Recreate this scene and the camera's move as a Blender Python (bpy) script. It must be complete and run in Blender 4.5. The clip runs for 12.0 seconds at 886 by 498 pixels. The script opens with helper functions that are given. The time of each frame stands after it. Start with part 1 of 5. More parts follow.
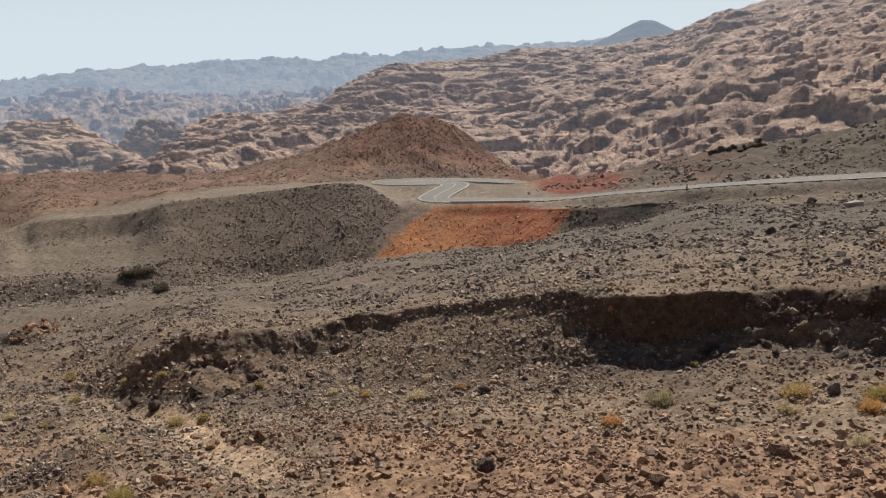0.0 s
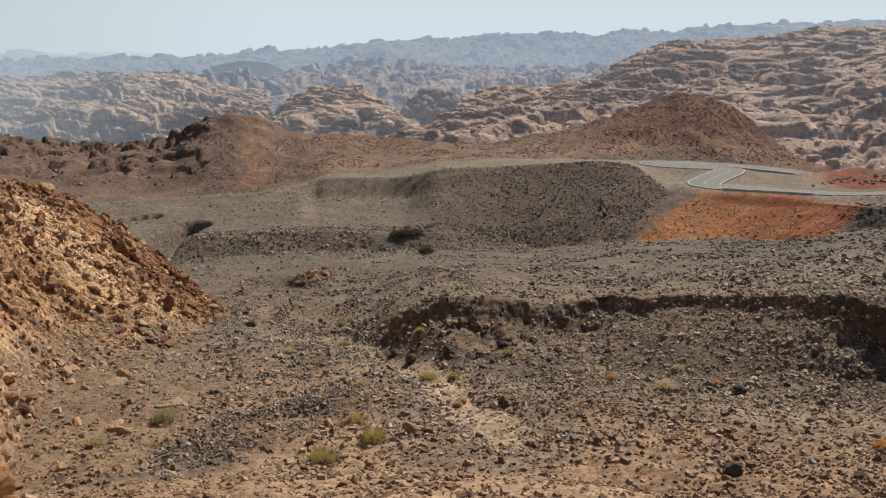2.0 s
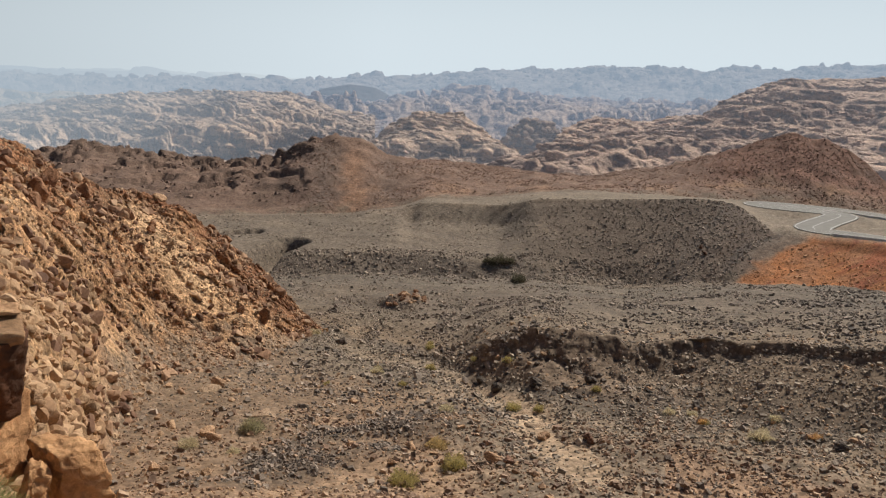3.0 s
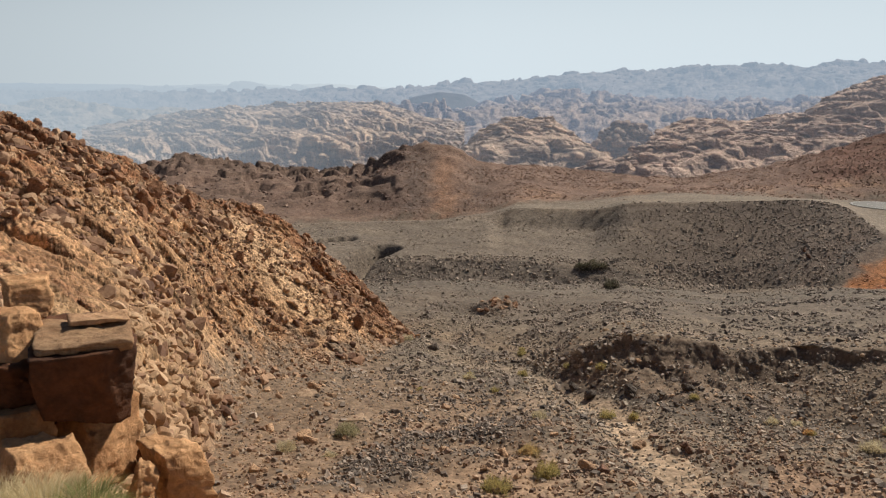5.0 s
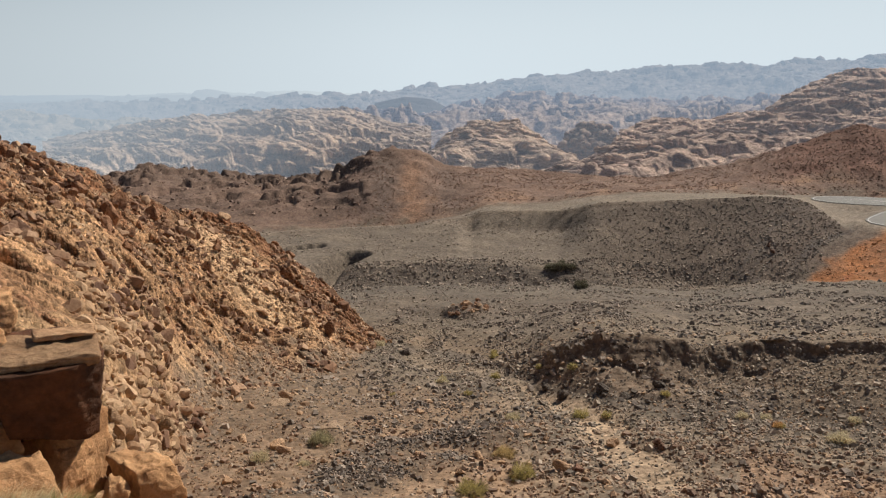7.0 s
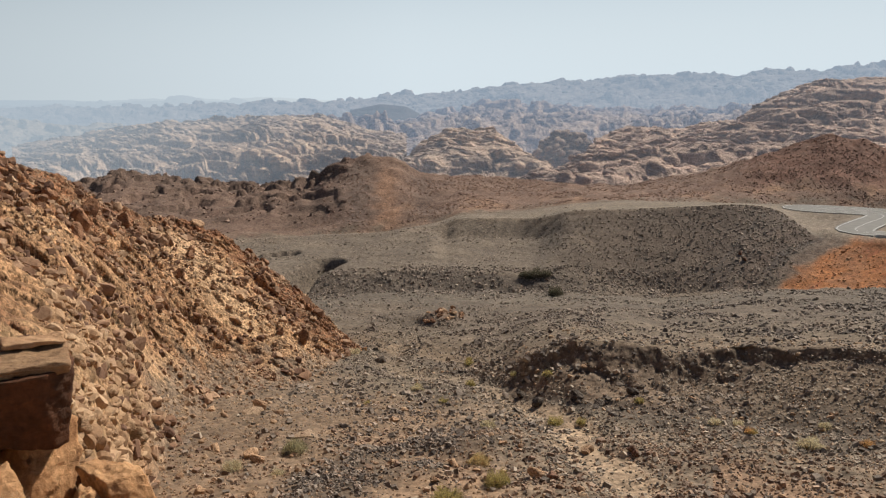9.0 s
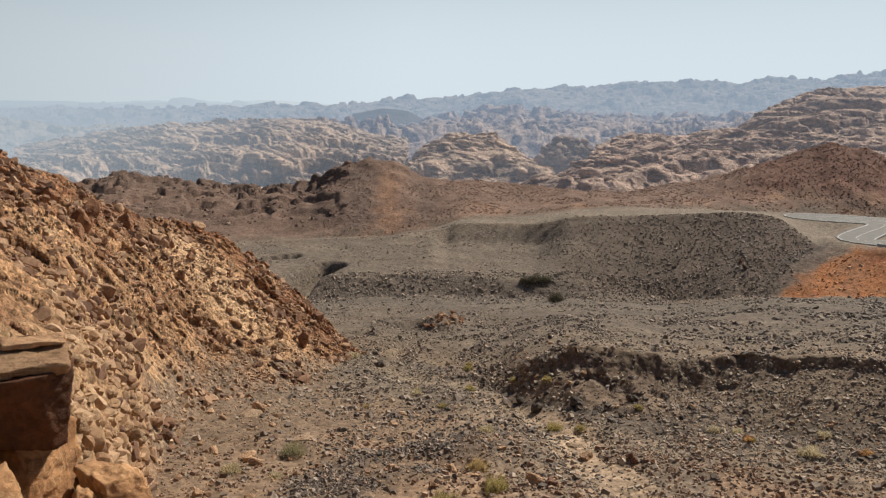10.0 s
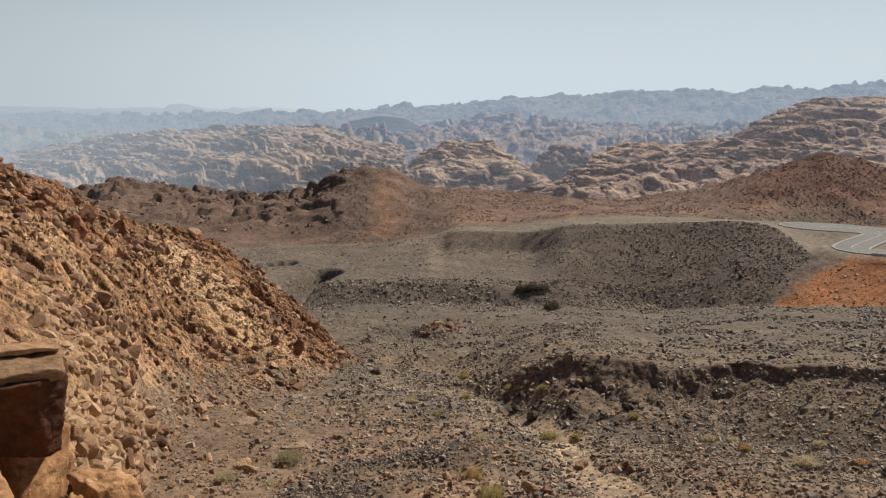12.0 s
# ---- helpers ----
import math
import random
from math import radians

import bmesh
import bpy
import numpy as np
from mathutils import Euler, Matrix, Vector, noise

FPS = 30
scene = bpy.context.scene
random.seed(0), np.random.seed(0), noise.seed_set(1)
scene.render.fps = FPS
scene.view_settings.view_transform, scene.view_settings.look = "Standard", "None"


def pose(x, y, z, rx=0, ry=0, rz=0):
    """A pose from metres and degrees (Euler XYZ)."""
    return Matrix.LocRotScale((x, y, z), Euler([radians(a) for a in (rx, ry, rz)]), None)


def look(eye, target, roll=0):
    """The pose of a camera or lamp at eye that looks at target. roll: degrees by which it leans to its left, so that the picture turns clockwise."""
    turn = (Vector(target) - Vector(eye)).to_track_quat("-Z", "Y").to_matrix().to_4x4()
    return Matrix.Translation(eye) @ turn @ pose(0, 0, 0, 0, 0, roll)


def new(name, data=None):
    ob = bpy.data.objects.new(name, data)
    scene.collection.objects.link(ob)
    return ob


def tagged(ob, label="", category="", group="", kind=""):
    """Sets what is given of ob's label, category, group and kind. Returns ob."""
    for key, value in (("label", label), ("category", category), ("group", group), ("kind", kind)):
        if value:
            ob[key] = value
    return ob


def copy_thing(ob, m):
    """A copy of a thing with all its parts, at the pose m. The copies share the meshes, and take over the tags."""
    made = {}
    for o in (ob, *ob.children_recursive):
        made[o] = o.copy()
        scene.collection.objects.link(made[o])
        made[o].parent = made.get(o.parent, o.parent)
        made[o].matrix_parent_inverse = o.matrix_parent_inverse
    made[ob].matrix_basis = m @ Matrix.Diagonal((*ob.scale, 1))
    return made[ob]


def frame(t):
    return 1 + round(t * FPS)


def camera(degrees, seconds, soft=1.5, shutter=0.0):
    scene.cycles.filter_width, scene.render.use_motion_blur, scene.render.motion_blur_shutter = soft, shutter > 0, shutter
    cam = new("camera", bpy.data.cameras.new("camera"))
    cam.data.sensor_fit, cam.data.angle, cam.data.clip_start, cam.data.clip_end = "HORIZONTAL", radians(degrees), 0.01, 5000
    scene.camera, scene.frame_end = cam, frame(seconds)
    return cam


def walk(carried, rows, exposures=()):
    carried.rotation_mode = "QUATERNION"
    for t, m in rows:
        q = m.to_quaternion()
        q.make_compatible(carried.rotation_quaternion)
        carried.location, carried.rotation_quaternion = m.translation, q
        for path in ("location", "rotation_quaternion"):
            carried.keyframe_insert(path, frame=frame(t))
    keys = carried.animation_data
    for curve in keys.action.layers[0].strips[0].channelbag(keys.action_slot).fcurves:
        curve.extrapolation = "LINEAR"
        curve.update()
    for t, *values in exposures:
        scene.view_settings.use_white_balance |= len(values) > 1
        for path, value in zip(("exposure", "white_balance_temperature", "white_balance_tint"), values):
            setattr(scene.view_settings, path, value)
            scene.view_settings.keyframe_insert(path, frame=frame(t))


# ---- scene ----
# ---------------------------------------------------------------- camera
# A hand-held pan from one standing point on the brink of a spur; heights are counted from the eye.
cam = camera(56.57, 12.0, soft=1.3)
ROWS = [
    (0.0, -0.18, -11.96, 0.85),
    (0.5, 7.72, -15.65, 0.63),
    (1.0, 10.41, -14.48, -0.22),
    (1.5, 14.79, -13.57, 0.24),
    (2.0, 18.42, -13.55, -0.49),
    (2.5, 22.92, -12.32, -1.75),
    (3.0, 25.46, -11.80, -2.36),
    (3.5, 30.35, -11.52, -1.76),
    (3.7, 31.61, -11.41, -1.52),
    (5.3, 31.12, -11.56, -0.19),
    (5.5, 30.73, -11.60, -0.00),
    (6.0, 30.08, -11.61, 0.39),
    (6.5, 29.71, -11.55, 0.54),
    (7.0, 29.15, -11.24, 0.50),
    (9.0, 27.47, -10.73, 0.11),
    (9.5, 27.50, -10.46, -0.13),
    (10.0, 27.63, -10.41, -0.46),
    (10.5, 27.63, -10.30, -0.62),
    (11.0, 27.55, -10.09, -0.74),
    (11.5, 27.47, -9.86, -0.78),
    (12.0, 27.41, -9.88, -0.74),
]
walk(cam, [(t, pose(0, 0, 0, 90 + pitch, roll, yaw)) for t, yaw, pitch, roll in ROWS],
     exposures=[(t, e + 0.07) for t, e in ((0.0, 0.0), (0.3, 0.32), (0.6, 0.40), (1.0, 0.36), (1.4, 0.02), (2.0, -0.05), (2.6, -0.02), (3.5, 0.0), (10.5, 0.0), (11.3, -0.04), (12.0, -0.12))])

# ---------------------------------------------------------------- light
SUN_BEARING, SUN_HEIGHT = 14.0, 46.0        # degrees to the right of +y, degrees above the horizon
world = bpy.data.worlds.new("sky")
scene.world = world
world.use_nodes = True
wn = world.node_tree.nodes
sky = wn.new("ShaderNodeTexSky")
sky.sky_type = "NISHITA"
sky.sun_disc = False
sky.sun_elevation, sky.sun_rotation = radians(SUN_HEIGHT), radians(SUN_BEARING)
sky.altitude, sky.air_density, sky.dust_density, sky.ozone_density = 900, 1.0, 1.0, 1.2
wl = world.node_tree.links
wl.new(sky.outputs["Color"], wn["Background"].inputs["Color"])
wn["Background"].inputs["Strength"].default_value = 0.05
# dusty air whitens the sky towards the horizon, all the way round
haze = wn.new("ShaderNodeBackground")
haze.inputs["Color"].default_value = (0.64, 0.725, 0.78, 1)
way = wn.new("ShaderNodeTexCoord")
up = wn.new("ShaderNodeSeparateXYZ")
thin = wn.new("ShaderNodeMapRange")
thin.interpolation_type = "SMOOTHSTEP"
thin.inputs[1].default_value, thin.inputs[2].default_value, thin.inputs[3].default_value, thin.inputs[4].default_value = 0.02, 0.36, 0.0, 1.0
# and it is brighter on the sun's side
sunward = wn.new("ShaderNodeVectorMath")
sunward.operation = "DOT_PRODUCT"
sunward.inputs[1].default_value = (math.sin(radians(SUN_BEARING)), math.cos(radians(SUN_BEARING)), 0)
lit = wn.new("ShaderNodeMapRange")
lit.inputs[1].default_value, lit.inputs[2].default_value, lit.inputs[3].default_value, lit.inputs[4].default_value = 0.15, 0.72, 0.68, 1.0
wl.new(way.outputs["Generated"], sunward.inputs[0])
wl.new(sunward.outputs["Value"], lit.inputs[0])
wl.new(lit.outputs[0], haze.inputs["Strength"])
veil = wn.new("ShaderNodeMixShader")
wl.new(way.outputs["Generated"], up.inputs[0])
wl.new(up.outputs["Z"], thin.inputs[0])
wl.new(thin.outputs[0], veil.inputs[0])
wl.new(haze.outputs[0], veil.inputs[1])
wl.new(wn["Background"].outputs[0], veil.inputs[2])
wl.new(veil.outputs[0], wn["World Output"].inputs["Surface"])

sun_data = bpy.data.lights.new("sun", "SUN")
sun_data.energy, sun_data.angle, sun_data.color = 5.0, radians(0.53), (1.0, 0.94, 0.85)
sun = new("sun", sun_data)
_b, _h = radians(SUN_BEARING), radians(SUN_HEIGHT)
sun.matrix_world = look((0, 0, 0), (-math.sin(_b) * math.cos(_h), -math.cos(_b) * math.cos(_h), -math.sin(_h)))


# ---------------------------------------------------------------- noise on arrays
def hash2(ix, iy, seed):
    h = (ix.astype(np.int64) * 374761393 + iy.astype(np.int64) * 668265263 + seed * 974634777) & 0xFFFFFFFF
    h = ((h ^ (h >> 13)) * 1274126177) & 0xFFFFFFFF
    h = ((h ^ (h >> 16)) * 2246822519) & 0xFFFFFFFF
    return ((h ^ (h >> 15)) & 0xFFFFFF) / float(0xFFFFFF)


def bumps(x, y, seed=0):
    """Gradient noise, about -1 to 1."""
    ix, iy = np.floor(x), np.floor(y)
    fx, fy = x - ix, y - iy
    u, v = fx * fx * fx * (fx * (fx * 6 - 15) + 10), fy * fy * fy * (fy * (fy * 6 - 15) + 10)

    def corner(dx, dy):
        a = hash2(ix + dx, iy + dy, seed) * 2 * np.pi
        return np.cos(a) * (fx - dx) + np.sin(a) * (fy - dy)
    a = corner(0, 0) * (1 - u) + corner(1, 0) * u
    b = corner(0, 1) * (1 - u) + corner(1, 1) * u
    return 1.5 * (a * (1 - v) + b * v)


def fbm(x, y, octaves=4, seed=0, gain=0.5):
    s, a = 0.0, 1.0
    for k in range(octaves):
        s = s + a * bumps(x * 2.03 ** k + 17.3 * k, y * 2.03 ** k - 9.1 * k, seed + k)
        a *= gain
    return s


def cells(x, y, seed=0):
    """Distance to the nearest and second nearest of scattered points, and a random value for the nearest."""
    ix, iy = np.floor(x), np.floor(y)
    d1, d2, val = np.full(x.shape, 9.0), np.full(x.shape, 9.0), np.zeros(x.shape)
    for dx in (-1, 0, 1):
        for dy in (-1, 0, 1):
            px = ix + dx + hash2(ix + dx, iy + dy, seed)
            py = iy + dy + hash2(ix + dx, iy + dy, seed + 71)
            d = np.hypot(px - x, py - y)
            near = d < d1
            d2 = np.where(near, d1, np.minimum(d2, d))
            val = np.where(near, hash2(ix + dx, iy + dy, seed + 143), val)
            d1 = np.where(near, d, d1)
    return d1, d2, val


def ramp(v, a, b):
    t = np.clip((v - a) / (b - a), 0, 1)
    return t * t * (3 - 2 * t)


# ---------------------------------------------------------------- materials
def material(name):
    m = bpy.data.materials.new(name)
    m.use_nodes = True
    n, l = m.node_tree.nodes, m.node_tree.links
    return m, n, l, n["Principled BSDF"]


def node(n, kind, **values):
    k = n.new(kind)
    for key, value in values.items():
        k.inputs[key.replace("_", " ")].default_value = value
    return k


def mixed(n, l, fac, a, b, blend="MIX"):
    k = n.new("ShaderNodeMix")
    k.data_type, k.blend_type = "RGBA", blend
    for slot, v in ((0, fac), (6, a), (7, b)):
        if isinstance(v, bpy.types.NodeSocket):
            l.new(v, k.inputs[slot])
        else:
            k.inputs[slot].default_value = v if slot == 0 else (*v, 1)
    return k.outputs[2]


def graded(n, l, value, lo, hi, a=0.0, b=1.0):
    k = n.new("ShaderNodeMapRange")
    l.new(value, k.inputs[0])
    k.inputs[1].default_value, k.inputs[2].default_value, k.inputs[3].default_value, k.inputs[4].default_value = lo, hi, a, b
    return k.outputs[0]


def earth(name, scale=1.0, speck=0.5, relief=0.06, tone=None, rough=0.95):
    """Stony ground: the colour of its zone (or one tone), broken up by patches, grit and small stones."""
    m, n, l, p = material(name)
    pos = n.new("ShaderNodeNewGeometry").outputs["Position"]
    if tone is None:
        att = n.new("ShaderNodeAttribute")
        att.attribute_name = "zone"
        col = att.outputs["Color"]
    else:
        col = tone
    big = node(n, "ShaderNodeTexNoise", Scale=0.11 * scale, Detail=6.0, Roughness=0.6)
    mid = node(n, "ShaderNodeTexNoise", Scale=1.3 * scale, Detail=7.0, Roughness=0.72)
    grit = node(n, "ShaderNodeTexVoronoi", Scale=2.6 * scale)
    fine = node(n, "ShaderNodeTexVoronoi", Scale=7.0 * scale)
    for k in (big, mid, grit, fine):
        l.new(pos, k.inputs["Vector"])
    c = mixed(n, l, 1.0, col, mixed(n, l, graded(n, l, big.outputs["Fac"], 0.3, 0.7), (0.78, 0.77, 0.76), (1.2, 1.17, 1.12)), "MULTIPLY")
    c = mixed(n, l, 1.0, c, mixed(n, l, graded(n, l, mid.outputs["Fac"], 0.3, 0.7), (0.62, 0.6, 0.58), (1.34, 1.32, 1.3)), "MULTIPLY")
    sep = n.new("ShaderNodeSeparateColor")
    l.new(grit.outputs["Color"], sep.inputs[0])
    c = mixed(n, l, speck, c, mixed(n, l, 1.0, c, mixed(n, l, sep.outputs[0], (0.35, 0.33, 0.32), (1.6, 1.55, 1.5)), "MULTIPLY"))
    sep2 = n.new("ShaderNodeSeparateColor")
    l.new(fine.outputs["Color"], sep2.inputs[0])
    c = mixed(n, l, speck * 0.8, c, mixed(n, l, 1.0, c, mixed(n, l, sep2.outputs[1], (0.4, 0.4, 0.4), (1.55, 1.5, 1.45)), "MULTIPLY"))
    l.new(c, p.inputs["Base Color"])
    p.inputs["Roughness"].default_value = rough
    p.inputs["Specular IOR Level"].default_value = 0.15
    b1 = n.new("ShaderNodeBump")
    b1.inputs["Strength"].default_value, b1.inputs["Distance"].default_value = 0.9, relief
    add = n.new("ShaderNodeMath")
    add.operation = "SUBTRACT"
    l.new(mid.outputs["Fac"], add.inputs[0])
    l.new(grit.outputs["Distance"], add.inputs[1])
    l.new(add.outputs[0], b1.inputs["Height"])
    l.new(b1.outputs[0], p.inputs["Normal"])
    return m


WEST_HAZE = (0.42, 0.50, 0.575)


def bedded_rock(name, light, dark, scale=1.0, relief=1.5, glow=None, share=0.0, deep=None, west=0.0):
    """Weathered sandstone: pale tops, brown varnished patches, beds; far ones have haze painted in as emission (glow,
    share).
    """
    m, n, l, p = material(name)
    pos = n.new("ShaderNodeNewGeometry").outputs["Position"]
    mp = n.new("ShaderNodeMapping")
    mp.inputs["Scale"].default_value = (1, 1, 2.5)
    l.new(pos, mp.inputs["Vector"])
    big = node(n, "ShaderNodeTexNoise", Scale=0.02 * scale, Detail=5.0, Roughness=0.6)
    bed = node(n, "ShaderNodeTexNoise", Scale=0.12 * scale, Detail=8.0, Roughness=0.7)
    fine = node(n, "ShaderNodeTexNoise", Scale=0.7 * scale, Detail=8.0, Roughness=0.7)
    l.new(pos, big.inputs["Vector"])
    l.new(mp.outputs[0], bed.inputs["Vector"])
    l.new(pos, fine.inputs["Vector"])
    c = mixed(n, l, graded(n, l, bed.outputs["Fac"], 0.3, 0.56), dark, light)
    c = mixed(n, l, 1.0, c, mixed(n, l, graded(n, l, big.outputs["Fac"], 0.3, 0.7), (0.74, 0.71, 0.69), (1.2, 1.16, 1.11)), "MULTIPLY")
    c = mixed(n, l, 1.0, c, mixed(n, l, graded(n, l, fine.outputs["Fac"], 0.3, 0.7), (0.72, 0.7, 0.68), (1.22, 1.2, 1.18)), "MULTIPLY")
    l.new(c, p.inputs["Base Color"])
    p.inputs["Roughness"].default_value = 0.92
    p.inputs["Specular IOR Level"].default_value = 0.12
    b1 = n.new("ShaderNodeBump")
    b1.inputs["Strength"].default_value, b1.inputs["Distance"].default_value = 0.8, relief / scale
    add = n.new("ShaderNodeMath")
    l.new(bed.outputs["Fac"], add.inputs[0])
    l.new(fine.outputs["Fac"], add.inputs[1])
    l.new(add.outputs[0], b1.inputs["Height"])
    l.new(b1.outputs[0], p.inputs["Normal"])
    # haze imitated by mixing emission into the rock itself
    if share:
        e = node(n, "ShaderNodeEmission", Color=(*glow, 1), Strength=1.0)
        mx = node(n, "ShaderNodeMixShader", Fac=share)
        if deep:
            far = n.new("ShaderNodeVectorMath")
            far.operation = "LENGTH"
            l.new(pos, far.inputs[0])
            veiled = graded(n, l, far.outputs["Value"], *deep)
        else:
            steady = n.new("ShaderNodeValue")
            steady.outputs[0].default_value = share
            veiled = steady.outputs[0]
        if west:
            # the painted haze thickens over the low country to the west
            haze_dir = n.new("ShaderNodeVectorMath")
            haze_dir.operation = "NORMALIZE"
            l.new(pos, haze_dir.inputs[0])
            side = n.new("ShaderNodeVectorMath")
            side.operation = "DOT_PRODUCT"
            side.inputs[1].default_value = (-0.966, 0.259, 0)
            l.new(haze_dir.outputs[0], side.inputs[0])
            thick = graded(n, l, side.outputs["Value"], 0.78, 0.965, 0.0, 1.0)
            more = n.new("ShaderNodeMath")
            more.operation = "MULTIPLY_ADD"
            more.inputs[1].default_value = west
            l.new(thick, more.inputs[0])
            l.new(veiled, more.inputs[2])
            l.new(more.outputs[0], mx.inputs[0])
            l.new(mixed(n, l, thick, glow, WEST_HAZE), e.inputs["Color"])
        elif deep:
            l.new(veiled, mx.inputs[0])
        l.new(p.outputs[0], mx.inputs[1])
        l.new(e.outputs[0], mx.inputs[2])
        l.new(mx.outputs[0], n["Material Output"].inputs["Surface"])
    return m


# distant rock glows by its share, painting haze into the material
HAZE_GLOW = (0.36, 0.45, 0.56)
ground_mat = earth("stony ground", speck=0.42)
slope_mat = earth("sandstone rubble slope", scale=1.5, speck=0.7, relief=0.10)
massif_mat = bedded_rock("pale sandstone", (0.66, 0.49, 0.383), (0.23, 0.163, 0.13), glow=HAZE_GLOW, share=0.07, deep=(250, 560, 0.05, 0.19))
dome_mat = bedded_rock("pale sandstone domes", (0.68, 0.51, 0.38), (0.31, 0.235, 0.18), glow=HAZE_GLOW, share=0.14)
knob_mat = bedded_rock("brown sandstone", (0.56, 0.42, 0.32), (0.22, 0.165, 0.135), glow=HAZE_GLOW, share=0.2)
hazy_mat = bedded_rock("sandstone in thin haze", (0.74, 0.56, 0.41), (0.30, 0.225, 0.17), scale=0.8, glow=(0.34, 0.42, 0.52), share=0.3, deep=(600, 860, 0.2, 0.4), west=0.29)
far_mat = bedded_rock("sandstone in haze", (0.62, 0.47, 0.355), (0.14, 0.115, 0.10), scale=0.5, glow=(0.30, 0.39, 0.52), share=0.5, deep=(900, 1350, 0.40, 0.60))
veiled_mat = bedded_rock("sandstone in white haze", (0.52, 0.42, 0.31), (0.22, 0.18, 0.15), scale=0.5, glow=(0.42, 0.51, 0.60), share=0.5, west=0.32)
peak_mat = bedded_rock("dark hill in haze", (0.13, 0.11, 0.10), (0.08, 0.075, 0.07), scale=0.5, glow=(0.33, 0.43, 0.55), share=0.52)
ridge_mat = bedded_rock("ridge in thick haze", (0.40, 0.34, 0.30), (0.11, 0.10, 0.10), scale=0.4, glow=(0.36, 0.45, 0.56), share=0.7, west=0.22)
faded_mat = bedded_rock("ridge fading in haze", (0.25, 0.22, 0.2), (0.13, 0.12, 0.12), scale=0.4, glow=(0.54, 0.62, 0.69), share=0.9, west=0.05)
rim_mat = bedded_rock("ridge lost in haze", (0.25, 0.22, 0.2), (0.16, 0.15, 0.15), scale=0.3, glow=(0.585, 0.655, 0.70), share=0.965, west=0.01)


# ---------------------------------------------------------------- land forms
def line(points, b):
    """Distance and height along a line of the plan, given at a few bearings."""
    pts = sorted(points)
    return np.interp(b, [q[0] for q in pts], [q[1] for q in pts]), np.interp(b, [q[0] for q in pts], [q[2] for q in pts])


def eased(a, width):
    if width < 1:
        return a
    k = np.hanning(2 * width + 3)
    pad = np.pad(a, width + 1, mode="edge")
    return np.convolve(pad, k / k.sum(), mode="valid")


def sheet(lines, steps, bearings, ease=6):
    """Rows of ground that run along the given lines, one after the other away from the brink."""
    got = [line(q, bearings) for q in lines]
    got = [(eased(d, ease), eased(z, ease)) for d, z in got]
    r, z, k = [], [], []
    for i, n in enumerate(steps):
        for s in range(n):
            f = s / n
            r.append(got[i][0] * (1 - f) + got[i + 1][0] * f)
            z.append(got[i][1] * (1 - f) + got[i + 1][1] * f)
            k.append(i + f)
    r.append(got[-1][0]), z.append(got[-1][1]), k.append(float(len(steps)))
    r, z = np.array(r), np.array(z)
    k = np.array(k)[:, None] + 0 * r
    b = np.radians(bearings)[None, :] + 0 * r
    return r, z, k, b


def link_mesh(name, verts, faces, mat, smooth=True, zone=None, parent=None):
    me = bpy.data.meshes.new(name)
    verts, faces = np.asarray(verts, np.float32), np.asarray(faces, np.int32)
    n = faces.shape[1]
    me.vertices.add(len(verts))
    me.vertices.foreach_set("co", verts.ravel())
    me.loops.add(faces.size)
    me.loops.foreach_set("vertex_index", faces.ravel())
    me.polygons.add(len(faces))
    me.polygons.foreach_set("loop_start", np.arange(0, faces.size, n, dtype=np.int32))
    me.polygons.foreach_set("use_smooth", np.full(len(faces), smooth))
    me.update(calc_edges=True)
    if zone is not None:
        at = me.attributes.new("zone", "FLOAT_COLOR", "POINT")
        at.data.foreach_set("color", np.concatenate([zone, np.ones((len(zone), 1))], 1).astype(np.float32).ravel())
    me.materials.append(mat)
    ob = new(name, me)
    if parent:
        ob.parent = parent
    return ob


def grid_faces(rows, cols, closed=False):
    i = np.arange(rows - 1)[:, None] * cols
    j = np.arange(cols if closed else cols - 1)[None, :]
    j2 = (j + 1) % cols
    return np.stack([i + j, i + j2, i + cols + j2, i + cols + j], -1).reshape(-1, 4)


def to_xyz(r, z, b):
    return np.stack([r * np.sin(b), r * np.cos(b), z], -1).reshape(-1, 3)


class Land:
    """A sheet's heights, to stand things on it."""
    def __init__(self, r, z, bearings):
        self.r, self.z, self.bearings = r, z, np.asarray(bearings)

    def height(self, b, d):
        """Height at bearings b (degrees) and distances d."""
        c = np.clip(np.searchsorted(self.bearings, b) - 1, 0, len(self.bearings) - 2)
        f = np.clip((b - self.bearings[c]) / (self.bearings[c + 1] - self.bearings[c]), 0, 1)
        out = np.zeros(len(b))
        for side, w in ((0, 1 - f), (1, f)):
            col = self.r[:, c + side]
            i = np.clip((col < d[None, :]).sum(0), 1, len(self.r) - 1)
            j = np.arange(len(b))
            r0, r1 = col[i - 1, j], col[i, j]
            z0, z1 = self.z[i - 1, c + side], self.z[i, c + side]
            out += w * (z0 + (z1 - z0) * np.clip((d - r0) / np.maximum(r1 - r0, 1e-6), 0, 1))
        return out


